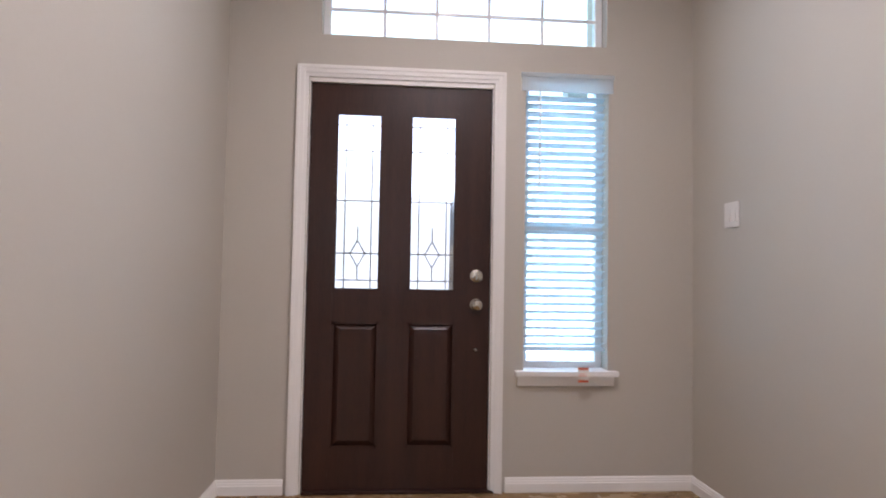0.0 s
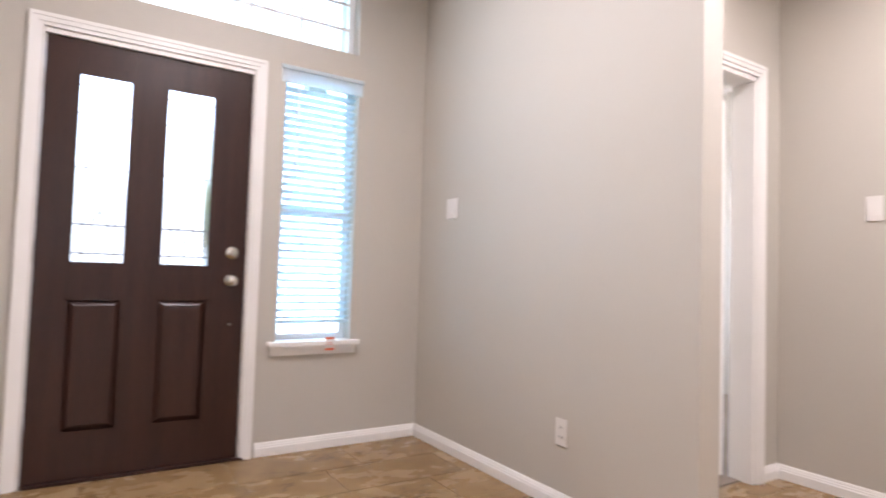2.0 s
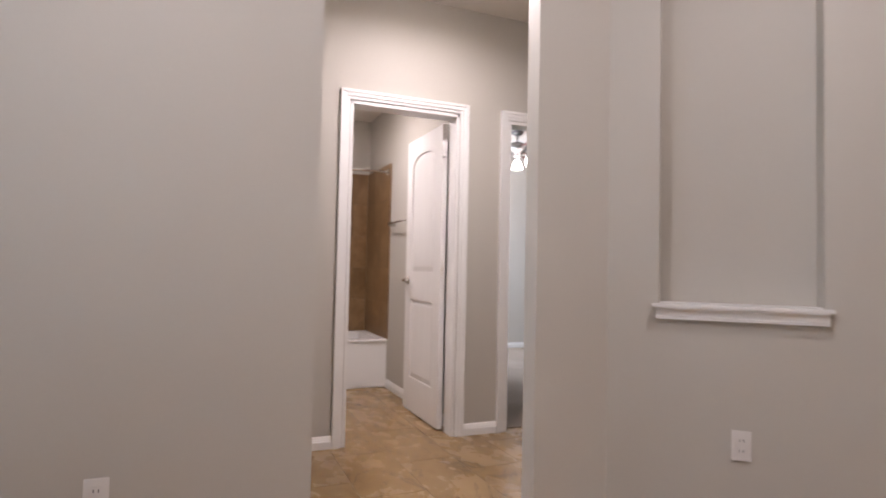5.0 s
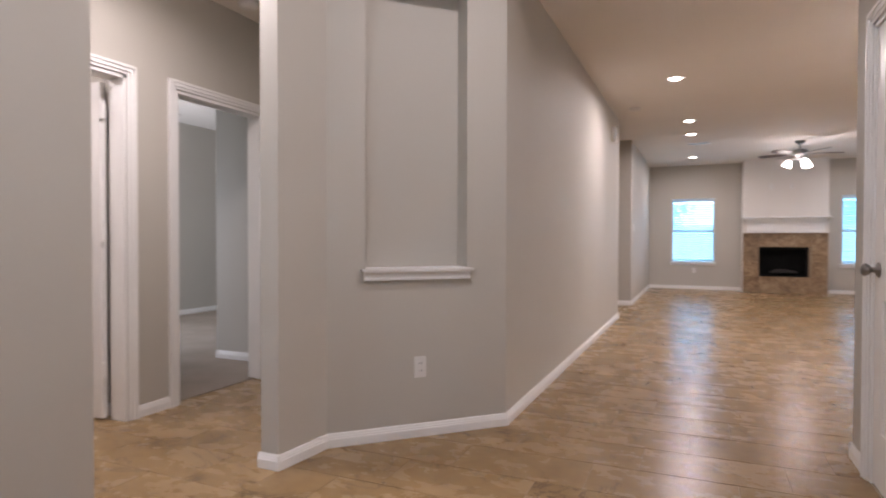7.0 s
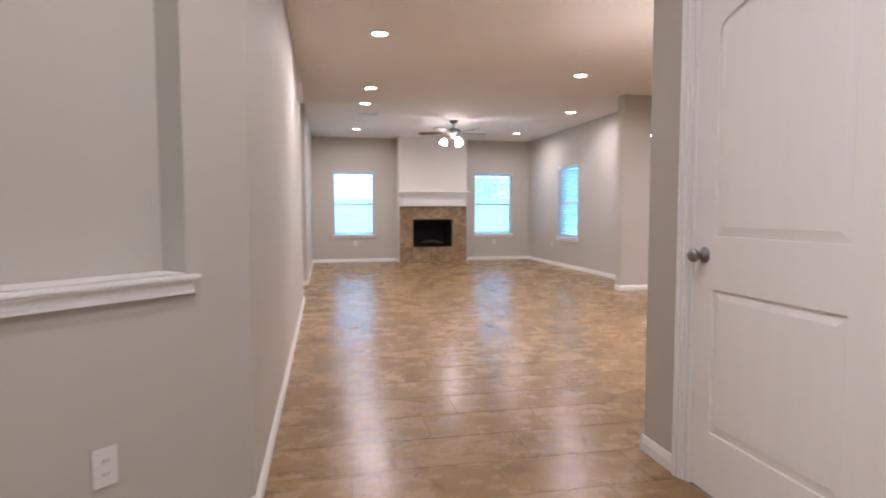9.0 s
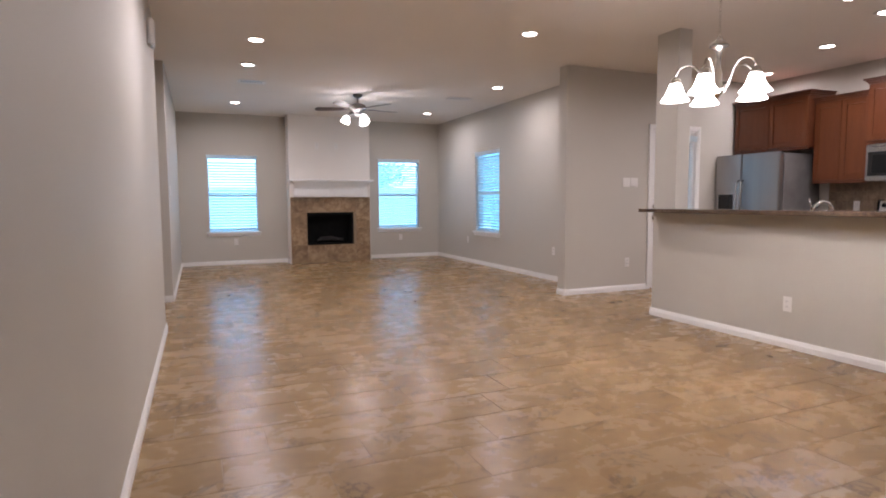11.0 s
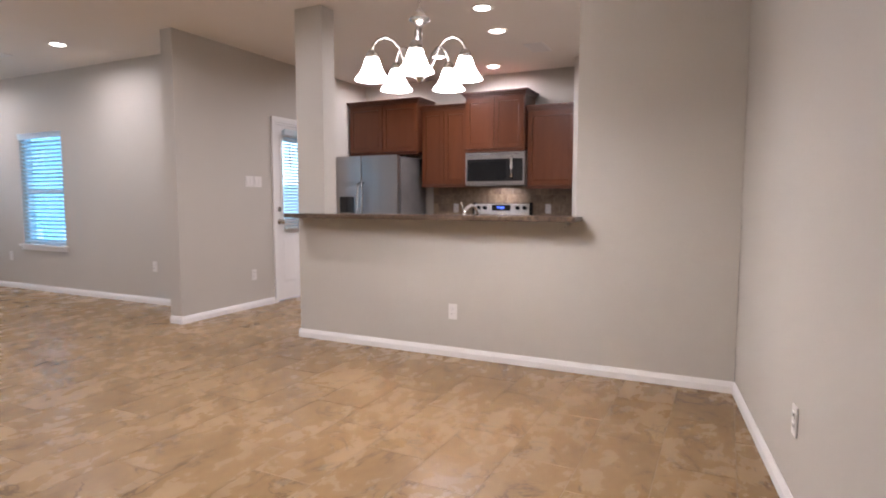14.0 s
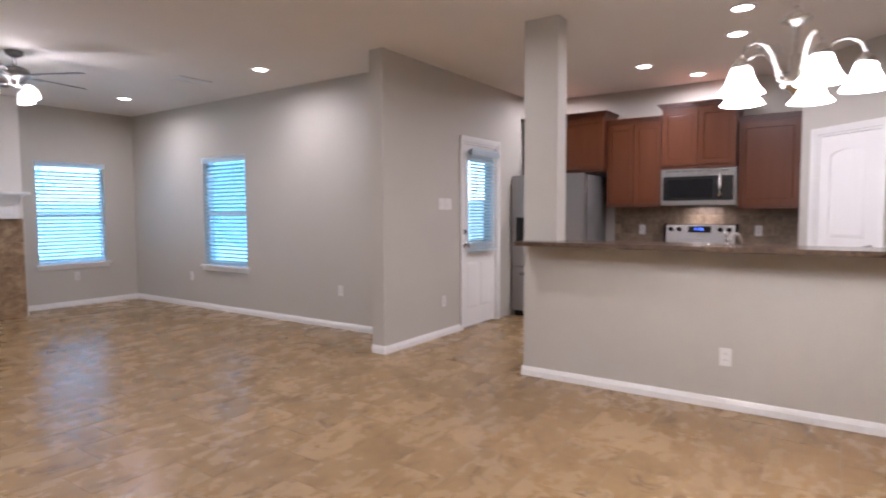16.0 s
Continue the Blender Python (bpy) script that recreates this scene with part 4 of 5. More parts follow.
part("firebox_frame", boxes((0.305, CW - 0.345, -0.024, -0.0195, 0.905, 0.95), (0.305, CW - 0.345, -0.024, -0.0195, 0.34, 0.372), (0.305, 0.335, -0.024, -0.0195, 0.372, 0.905), (CW - 0.375, CW - 0.345, -0.024, -0.0195, 0.372, 0.905)), BLACK, fire)
for i in range(3):
    part("log", tube([(0.52 + 0.06 * i, 0.10 + 0.05 * i, 0.42 + 0.03 * (i % 2)), (0.80 - 0.03 * i, 0.17 - 0.03 * i, 0.43 + 0.03 * (i % 2)), (1.02 - 0.05 * i, 0.12 + 0.04 * i, 0.42)], [0.028, 0.034, 0.026], 9), CHAR, fire, "charred ceramic log", smooth=True)
mantel = thing("mantel", chim, "white painted panelled fireplace mantel with a deep shelf", "mantel")
part("shelf", boxes((-0.025, CW + 0.025, -0.19, -0.001, 1.535, 1.565), bevel=0.004), TRIM, mantel)
for d, za, zb in ((0.165, 1.515, 1.535), (0.14, 1.49, 1.515), (0.115, 1.465, 1.49)):
    part("crown_step", boxes((0.0 + (0.19 - d), CW - (0.19 - d), -d, -0.001, za, zb)), TRIM, mantel)
part("frieze", boxes((0.075, CW - 0.075, -0.085, -0.001, 1.237, 1.465)), TRIM, mantel)
for a, b in ((0.13, 0.72), (CW - 0.72, CW - 0.13)):
    part("frieze_panel", raised_panel(a, b, 1.275, 1.40, -0.0855, 0, 0.02, 0.006), TRIM, mantel)
    part("panel_moulding", boxes((a - 0.02, b + 0.02, -0.093, -0.0855, 1.40, 1.418), (a - 0.02, b + 0.02, -0.093, -0.0855, 1.257, 1.275), (a - 0.02, a, -0.093, -0.0855, 1.275, 1.40), (b, b + 0.02, -0.093, -0.0855, 1.275, 1.40)), TRIM, mantel)
plate("wall_outlet", chim, 2.19, "white duplex outlet above the mantel", "outlet", kind_of="outlet", x=0.52)
plate("wall_outlet", chim, 2.19, "white cable plate above the mantel", "outlet", kind_of="outlet", x=0.88)

# ---- plates ----
east_pose = facing((EAST, FRONT), (EAST, EAST_END))
plate("light_switch", east_pose, 1.375, "white two-gang light switch on the foyer wall", "switch", 2, x=FRONT - 2.335)
plate("wall_outlet", east_pose, 0.33, "white duplex outlet low on the foyer wall", "outlet", kind_of="outlet", x=FRONT - 1.42)
plate("light_switch", hall_pose, 1.365, "white light switch beside the bathroom door", "switch", 1, x=hy(0.755))
plate("wall_outlet", niche_pose, 0.385, "white duplex outlet below the wall niche", "outlet", kind_of="outlet", x=0.51)
plate("wall_outlet", bar_pose, 0.345, "white duplex outlet on the half wall", "outlet", kind_of="outlet", x=5.12 - 3.67)
for sx in (-0.061, 0.061):
    plate("light_switch", garden_pose, 1.375, "white two-gang light switch, one of a pair beside the back door", "switch", 2, x=-3.69 + 4.66 + sx)
plate("wall_outlet", garden_pose, 0.365, "white duplex outlet beside the back door", "outlet", kind_of="outlet", x=-3.69 + 4.63)
plate("wall_outlet", far_pose, 0.42, "white duplex outlet below the window", "outlet", kind_of="outlet", x=far_x(-0.254))
plate("wall_outlet", far_pose, 0.42, "white duplex outlet below the window", "outlet", kind_of="outlet", x=far_x(-3.457))
plate("wall_outlet", liv_pose, 0.43, "white duplex outlet on the living room wall", "outlet", kind_of="outlet", x=-7.61 - FAR)
plate("wall_outlet", liv_pose, 0.43, "white duplex outlet on the living room wall", "outlet", kind_of="outlet", x=-10.46 - FAR)
din_pose = facing((-3.83, -1.775), (CLOSET, -1.43))
plate("wall_outlet", din_pose, 0.36, "white duplex outlet on the dining wall", "outlet", kind_of="outlet", x=1.45)
plate("light_switch", facing((WESTX, SIDE_S), (WESTX, FAR)), 1.30, "white light switch on the living room wall", "switch", 1, x=0.35)
cor_pose = facing(A2, (WESTX, SIDE_N))
chime = thing("door_chime", cor_pose @ Matrix.Translation((5.675 - 1.20, 0, 2.44)), "white plastic door chime high on the corridor wall", "door chime")
part("cover", boxes((-0.07, 0.07, -0.05, -0.001, -0.10, 0.10), bevel=0.012), PLATE, chime)
part("grille", boxes(*[(-0.045, 0.045, -0.053, -0.049, -0.07 + i * 0.02, -0.062 + i * 0.02) for i in range(8)]), PLATE, chime)
smoke = thing("smoke_detector", pose(0.40, -5.60, CEIL), "round white smoke detector on the ceiling", "smoke detector")
part("base", lathe([(0, -0.001), (0.068, -0.001), (0.068, -0.016), (0.06, -0.034), (0.03, -0.042), (0, -0.042)], 28), PLATE, smoke, smooth=True)
smoke2 = copy_thing(smoke, pose(2.56, -1.15, CEIL))

# ---- ceiling lights and vents ----
down = thing("recessed_light", pose(-0.11, -4.38, CEIL), "lit recessed ceiling downlight with white trim ring", "ceiling light", "recessed ceiling lights")
part("trim_ring", lathe([(0.066, -0.001), (0.098, -0.001), (0.098, -0.004), (0.088, -0.009), (0.068, -0.006), (0.066, -0.001)], 32), PLATE, down, smooth=True)
part("lens", lathe([(0, -0.0015), (0.067, -0.0015), (0.062, -0.006), (0, -0.009)], 28), GLOW, down, "glowing frosted lens", smooth=True)
SPOTS = [(-0.11, -4.38, 8.6), (-0.21, -6.72, 6), (-0.22, -7.83, 6), (-0.23, -10.58, 6.5), (-2.61, -5.54, 6.5), (-3.58, -7.98, 5.2), (-3.54, -10.6, 5.5),
         (-4.44, -3.71, 6), (-5.10, -3.83, 6), (-5.74, -4.76, 6), (-6.42, -4.38, 4), (-6.36, -5.94, 2.8)]
# two unseen downlights, added to fill the foyer with light
FOYER_FILL_SPOTS = [(0.25, 1.35, 6.4), (0.25, -0.3, 4.2)]
for i, (x, y, w) in enumerate(SPOTS):
    if i:
        copy_thing(down, pose(x, y, CEIL))
    lamp("recessed_lamp", look((x, y, CEIL - 0.015), (x, y, 0)), w * 0.92, 0.12, spread=170)

# fittings and lamps of the added foyer pair
for x, y, w in FOYER_FILL_SPOTS:
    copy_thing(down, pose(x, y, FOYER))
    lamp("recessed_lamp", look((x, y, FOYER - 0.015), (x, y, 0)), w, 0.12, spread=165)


def vent(x, y, sx, sy):
    t = thing("ceiling_vent", pose(x, y, CEIL), "white slatted ceiling air vent", "air vent", "ceiling vents")
    part("frame", boxes((-sx / 2, sx / 2, -sy / 2, -sy / 2 + 0.02, -0.008, -0.001), (-sx / 2, sx / 2, sy / 2 - 0.02, sy / 2, -0.008, -0.001),
                        (-sx / 2, -sx / 2 + 0.02, -sy / 2 + 0.02, sy / 2 - 0.02, -0.008, -0.001), (sx / 2 - 0.02, sx / 2, -sy / 2 + 0.02, sy / 2 - 0.02, -0.008, -0.001)), PLATE, t)
    part("backing", boxes((-sx / 2 + 0.02, sx / 2 - 0.02, -sy / 2 + 0.02, sy / 2 - 0.02, -0.002, -0.001)), SLOT, t)
    n = 9
    for i in range(n):
        xx = -sx / 2 + 0.02 + (i + 0.5) * (sx - 0.04) / n
        part("slat", prism([(xx - 0.012, -0.008), (xx - 0.010, -0.008), (xx + 0.010, -0.003), (xx + 0.008, -0.003)], sy - 0.04, "y", -sy / 2 + 0.02), PLATE, t)
    return t


vent(-0.34, -8.82, 0.36, 0.20)
vent(-3.44, -8.97, 0.38, 0.20)
vent(-5.82, -3.66, 0.36, 0.20)


def ceiling_fan(name, at, label, blade_mat, metal, turn, watts, lights=4, globe=0.06):
    t = thing(name, pose(*at, 0, 0, turn), label, "ceiling fan")
    part("canopy", lathe([(0, -0.001), (0.07, -0.001), (0.068, -0.03), (0.03, -0.055), (0, -0.056)], 24), metal, t, smooth=True)
    part("down_rod", lathe([(0.0125, -0.05), (0.0125, -0.15)], 12), metal, t)
    part("motor", lathe([(0, -0.13), (0.05, -0.135), (0.11, -0.155), (0.125, -0.19), (0.12, -0.225), (0.08, -0.25), (0.055, -0.275), (0.055, -0.30), (0.03, -0.315), (0, -0.316)], 28), metal, t, smooth=True)
    for i in range(5):
        a = Matrix.Rotation(radians(72 * i), 4, "Z")
        arm = part("blade_arm", boxes((0.10, 0.24, -0.018, 0.018, -0.222, -0.214), bevel=0.003), metal, t, at=a)
        pts = [(0.20, -0.045), (0.30, -0.058), (0.58, -0.068), (0.635, -0.05), (0.65, 0.0), (0.635, 0.05), (0.58, 0.068), (0.30, 0.058), (0.20, 0.045)]
        b = prism(pts, 0.007, "z", 0)
        bmesh.ops.transform(b, matrix=a @ Matrix.Translation((0, 0, -0.213)) @ Matrix.Rotation(radians(11), 4, "X"), verts=b.verts)
        part("blade", b, blade_mat, t)
    for i in range(lights):
        an = 2 * math.pi * (i + 0.5) / lights
        cx, cy = 0.15 * math.cos(an), 0.15 * math.sin(an)
        part("light_arm", tube([(0.04 * math.cos(an), 0.04 * math.sin(an), -0.29), (cx * 0.8, cy * 0.8, -0.30), (cx, cy, -0.325)], 0.010, 8), metal, t, smooth=True)
        sh = lathe([(0.022, 0.0), (0.034, -0.012), (0.052, -0.045), (globe, -0.085), (globe * 1.08, -0.115), (globe * 0.98, -0.112), (globe * 0.9, -0.085), (0.045, -0.045), (0.02, -0.005)], 20)
        bmesh.ops.transform(sh, matrix=Matrix.Translation((cx, cy, -0.318)) @ Matrix.Rotation(an, 4, "Z") @ Matrix.Rotation(radians(-24), 4, "Y"), verts=sh.verts)
        part("shade", sh, FAN_FROST, t, "lit frosted glass shade", smooth=True)
    for k in range(2):
        part("pull_chain", tube([(0.03 - 0.06 * k, 0.02, -0.31), (0.03 - 0.06 * k, 0.02, -0.50)], 0.002, 5), metal, t)
    bulb("fan_bulb", (at[0], at[1], at[2] - 0.54), watts, 0.09)
    return t


ceiling_fan("ceiling_fan", (-1.88, -9.21, CEIL), "five-blade ceiling fan with dark blades, pewter motor and lit shades", BLADE_DARK, PEWTER, 47, 4.5, 3, 0.062)
ceiling_fan("ceiling_fan", (5.45, -2.30, CEIL), "bedroom ceiling fan with mahogany blades and lit shades", BLADE, PEWTER, 30, 3, 3)
ceiling_fan("ceiling_fan", (3.1, 2.5, CEIL), "front bedroom ceiling fan with mahogany blades", BLADE, PEWTER, 10, 3, 3)


def chandelier(x, y):
    t = thing("chandelier", pose(x, y, CEIL), "brushed nickel five-arm chandelier with lit bell glass shades", "chandelier")
    LOW = Matrix.Translation((0, 0, -0.02))
    part("canopy", lathe([(0, -0.001), (0.062, -0.001), (0.058, -0.018), (0.02, -0.03), (0, -0.031)], 24), NICKEL, t, smooth=True)
    chain = bmesh.new()
    n = 20
    z = -0.03
    for i in range(n):
        pts = []
        for k in range(9):
            a = 2 * math.pi * k / 8
            u, w = 0.007 * math.cos(a), 0.017 * math.sin(a)
            pts.append((u if i % 2 else 0.0, 0.0 if i % 2 else u, z - 0.017 + w))
        tube(pts, 0.0017, 5, chain)
        z -= (0.62 - 0.03) / n
    part("chain", chain, NICKEL, t)
    part("stem", lathe([(0, -0.60), (0.012, -0.602), (0.018, -0.62), (0.052, -0.650), (0.054, -0.658), (0.020, -0.675), (0.013, -0.70), (0.013, -0.79), (0.022, -0.80), (0.022, -0.87), (0.030, -0.885), (0.046, -0.905),
                       (0.044, -0.925), (0.02, -0.94), (0.012, -0.955), (0.0, -0.968)], 24), NICKEL, t, smooth=True, at=LOW)
    for i in range(5):
        an = radians(72 * i + 24)
        c, s = math.cos(an), math.sin(an)
        prof = [(0.03, -0.905), (0.065, -0.885), (0.082, -0.85), (0.10, -0.80), (0.135, -0.762), (0.175, -0.752), (0.213, -0.768), (0.234, -0.80), (0.238, -0.83)]
        part("arm", tube([(r * c, r * s, zz) for r, zz in prof], 0.006, 8), NICKEL, t, smooth=True, at=LOW)
        cx, cy = 0.238 * c, 0.238 * s
        part("socket_cup", lathe([(0, 0.012), (0.018, 0.01), (0.030, -0.008), (0.033, -0.028), (0.030, -0.03), (0, -0.02)], 18, None, (cx, cy, -0.83)), NICKEL, t, smooth=True, at=LOW)
        part("shade", lathe([(0.027, 0.0), (0.036, -0.016), (0.046, -0.047), (0.060, -0.077), (0.082, -0.104), (0.086, -0.109), (0.080, -0.107), (0.056, -0.077), (0.042, -0.047), (0.030, -0.013), (0.025, -0.003)], 24, None, (cx, cy, -0.852)),
             FROST, t, "lit frosted bell glass shade", smooth=True, at=LOW)
        bulb("chandelier_bulb", (x + cx, y + cy, CEIL - 0.955), 2.1, 0.035)
    return t


chandelier(-2.53, -3.26)

# hall, bath and bedroom lamps
hl = thing("flush_light", pose(2.0, 0.02, CEIL), "lit round flush ceiling light in the hall", "ceiling light")
part("pan", lathe([(0, -0.001), (0.15, -0.001), (0.15, -0.02), (0, -0.02)], 28), NICKEL, hl)
part("bowl", lathe([(0.14, -0.02), (0.13, -0.05), (0.09, -0.078), (0.0, -0.09)], 28), FROST, hl, smooth=True)
lamp("hall_lamp", look((2.0, 0.02, CEIL - 0.10), (2.0, 0.02, 0)), 5.6, 0.26, spread=172)
bl = copy_thing(hl, pose(3.7, 0.35, 2.55))
lamp("bath_lamp", look((3.7, 0.35, 2.45), (3.7, 0.35, 0)), 5, 0.26)

# ---- kitchen ----
kp = facing((KITCH, GARDEN), (KITCH, -2.2))   # x runs north along the wall


def ky(y):
    return y - GARDEN


def shaker_door(parent, x0, x1, z0, z1, y, knob=None):
    d = part("cabinet_door", boxes((x0, x0 + 0.055, y - 0.02, y, z0, z1), (x1 - 0.055, x1, y - 0.02, y, z0, z1), (x0 + 0.055, x1 - 0.055, y - 0.0195, y, z0, z0 + 0.055),
                                   (x0 + 0.055, x1 - 0.055, y - 0.0195, y, z1 - 0.055, z1), bevel=0.002), CHERRY, parent)
    part("door_panel", raised_panel(x0 + 0.05, x1 - 0.05, z0 + 0.05, z1 - 0.05, y - 0.006, 0, 0.018, 0.005), CHERRY, d)
    return d


def crown(parent, x0, x1, z, depth):
    for out, za, zb in ((0.012, 0.0, 0.022), (0.028, 0.022, 0.042), (0.046, 0.042, 0.058)):
        part("crown_step", boxes((x0 - out, x1 + out, -depth - out, -0.001, z + za, z + zb)), CHERRY_DARK, parent)


def wall_cabinet(y0, y1, z0, z1, depth, doors, label):
    a, b = ky(y0), ky(y1)
    t = thing("wall_cabinet", kp, label, "cabinet", "kitchen wall cabinets")
    part("body", boxes((a, b, -depth, -0.001, z0, z1)), CHERRY_DARK, t)
    part("light_rail", boxes((a + 0.002, b - 0.002, -depth - 0.012, -depth + 0.02, z0 - 0.025, z0 - 0.0005)), CHERRY_DARK, t)
    n = doors
    w = (b - a - 0.012) / n
    for i in range(n):
        shaker_door(t, a + 0.006 + i * w + 0.002, a + 0.006 + (i + 1) * w - 0.002, z0 + 0.012, z1 - 0.012, -depth - 0.0005)
    crown(t, a, b, z1, depth)
    return t


wall_cabinet(-6.43, -5.40, 1.785, 2.405, 0.42, 2, "cherry-stained wall cabinet above the refrigerator")
wall_cabinet(-5.39, -4.755, 1.365, 2.30, 0.32, 2, "cherry-stained tall wall cabinet with two doors")
wall_cabinet(-4.745, -3.995, 1.778, 2.405, 0.40, 2, "cherry-stained raised wall cabinet above the microwave")
wall_cabinet(-3.985, -3.42, 1.335, 2.215, 0.32, 1, "cherry-stained wall cabinet with a single door")

fr = thing("refrigerator", kp @ Matrix.Translation((ky(-6.43), -0.03, 0)), "stainless steel french-door refrigerator with grey sides", "refrigerator")
part("case", boxes((0, 0.936, -0.66, 0, 0.02, 1.715), bevel=0.006), STEEL_SIDE, fr)
part("grille", boxes((0.02, 0.89, -0.69, -0.66, 0.0, 0.06)), BLACK, fr)
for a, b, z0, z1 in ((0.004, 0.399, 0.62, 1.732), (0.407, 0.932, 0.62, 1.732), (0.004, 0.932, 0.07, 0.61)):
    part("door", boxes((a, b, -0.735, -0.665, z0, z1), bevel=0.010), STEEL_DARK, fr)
for x in (0.371, 0.437):
    part("handle", joined(tube([(x, -0.735, 0.78), (x, -0.785, 0.82), (x, -0.795, 1.05), (x, -0.785, 1.36), (x, -0.735, 1.40)], 0.012, 8)), STEEL, fr, smooth=True)
part("freezer_handle", tube([(0.12, -0.735, 0.53), (0.15, -0.785, 0.53), (0.76, -0.785, 0.53), (0.79, -0.735, 0.53)], 0.012, 8), STEEL, fr, smooth=True)
part("water_dispenser", boxes((0.06, 0.29, -0.739, -0.733, 0.90, 1.22), bevel=0.004), BLACK_GLASS, fr, "black water dispenser")

mw = thing("microwave", kp @ Matrix.Translation((ky(-4.752), 0, 1.348)), "stainless over-range microwave with black window", "microwave")
part("case", boxes((0.004, 0.761, -0.36, -0.002, 0.0, 0.398)), STEEL_SIDE, mw)
dr = part("door", boxes((0.004, 0.761, -0.40, -0.361, 0.004, 0.398), bevel=0.004), STEEL, mw)
part("window", boxes((0.028, 0.737, -0.404, -0.399, 0.055, 0.318), bevel=0.003), BLACK_GLASS, dr)
part("mesh_screen", boxes((0.075, 0.535, -0.4055, -0.4035, 0.085, 0.285), bevel=0.0008), BLACK, dr)
part("control_panel", boxes((0.655, 0.725, -0.4055, -0.4035, 0.085, 0.295), bevel=0.0008), BLACK_GLASS, dr)
part("handle", tube([(0.61, -0.40, 0.085), (0.61, -0.44, 0.11), (0.61, -0.445, 0.215), (0.61, -0.44, 0.32), (0.61, -0.40, 0.3355)], 0.013, 10), CHROME, dr, smooth=True)
part("vent_slots", boxes(*[(0.06 + i * 0.08, 0.12 + i * 0.08, -0.4025, -0.399, 0.370, 0.377) for i in range(8)]), SLOT, dr)
lamp("range_hood_lamp", kp @ Matrix.Translation((ky(-4.37), -0.13, 1.335)), 0.6, 0.3, shape="RECTANGLE", size_y=0.05)

rg = thing("kitchen_range", kp @ Matrix.Translation((ky(-4.775), -0.002, 0)), "stainless electric range with a lit blue clock", "range")
part("body", boxes((0.006, 0.759, -0.64, -0.003, 0.02, 0.905)), STEEL_SIDE, rg)
part("oven_door", boxes((0.01, 0.755, -0.675, -0.641, 0.22, 0.80), bevel=0.006), STEEL, rg)
part("oven_window", boxes((0.13, 0.635, -0.679, -0.674, 0.36, 0.66)), BLACK_GLASS, rg)
part("oven_handle", tube([(0.08, -0.675, 0.76), (0.09, -0.72, 0.76), (0.675, -0.72, 0.76), (0.685, -0.675, 0.76)], 0.012, 8), STEEL, rg, smooth=True)
part("drawer", boxes((0.01, 0.755, -0.672, -0.641, 0.05, 0.21), bevel=0.005), STEEL, rg)
part("cooktop", boxes((0.004, 0.761, -0.655, -0.004, 0.906, 0.925), bevel=0.003), BLACK_GLASS, rg)
bp_ = part("back_panel", prism([(-0.10, 0.926), (-0.004, 0.926), (-0.004, 1.14), (-0.055, 1.14), (-0.075, 1.13)], 0.745, "x", 0.01), STEEL, rg)
for x0 in (-0.004, 0.752):
    part("end_cap", prism([(-0.112, 0.926), (-0.004, 0.926), (-0.004, 1.146), (-0.06, 1.146), (-0.085, 1.134)], 0.017, "x", x0), BLACK, bp_, "black end cap")
part("display", boxes((0.26, 0.50, -0.092, -0.084, 1.045, 1.115)), BLACK_GLASS, bp_)
for i, dx in enumerate((0.0, 0.030, 0.046, 0.07)):
    part("clock_digit", boxes((0.335 + dx, 0.335 + dx + (0.005 if i == 1 else 0.012), -0.0945, -0.0915, 1.07, 1.095)), CLOCK, bp_)
for x in (0.07, 0.16, 0.595, 0.685):
    k = lathe([(0, 0), (0.024, 0), (0.022, 0.022), (0.018, 0.026), (0, 0.026)], 18)
    bmesh.ops.transform(k, matrix=Matrix.Translation((x, -0.084, 1.08)) @ Matrix.Rotation(radians(90), 4, "X"), verts=k.verts)
    part("control_knob", k, BLACK, bp_, smooth=True)

for y0, y1 in ((-5.39, -4.78), (-4.005, -3.42)):
    a, b = ky(y0), ky(y1)
    t = thing("base_cabinet", kp, "cherry-stained base cabinet under the worktop", "cabinet", "kitchen base cabinets")
    part("body", boxes((a, b, -0.58, -0.001, 0.10, 0.87)), CHERRY_DARK, t)
    part("toe_kick", boxes((a, b, -0.52, -0.001, 0.0, 0.10)), BLACK, t)
    shaker_door(t, a + 0.006, b - 0.006, 0.13, 0.70, -0.5805)
    part("drawer_front", boxes((a + 0.006, b - 0.006, -0.60, -0.5805, 0.715, 0.86), bevel=0.002), CHERRY, t)
    w = thing("worktop", kp, "speckled brown granite worktop", "worktop")
    part("slab", boxes((a, b, -0.62, -0.012, 0.871, 0.905), bevel=0.004), GRANITE, w)
splash = thing("backsplash", kp, "beige stone tile backsplash behind the range", "backsplash", kind="structure")
part("tile_bed", boxes((ky(-5.39), ky(-3.42), -0.005, -0.001, 0.906, 1.36)), GROUT, splash)
tile_w, tile_h = 0.15, 0.112
tm = mesh_of(boxes((0.0015, tile_w - 0.0015, -0.011, -0.005, 0.0015, tile_h - 0.0015), bevel=0.001), SPLASH_TILE)
for r in range(4):
    n = int((ky(-3.42) - ky(-5.39)) / tile_w)
    for c in range(n):
        o = new("tile", tm)
        o.parent = splash
        o.location = (ky(-5.39) + c * tile_w + (0.075 if r % 2 else 0.0) * (c < n - 1), 0, 0.907 + r * tile_h)
for y in (-5.05, -3.81):
    plate("wall_outlet", kp @ Matrix.Translation((0, -0.011, 0)), 1.07, "white duplex outlet on the backsplash", "outlet", kind_of="outlet", x=ky(y))

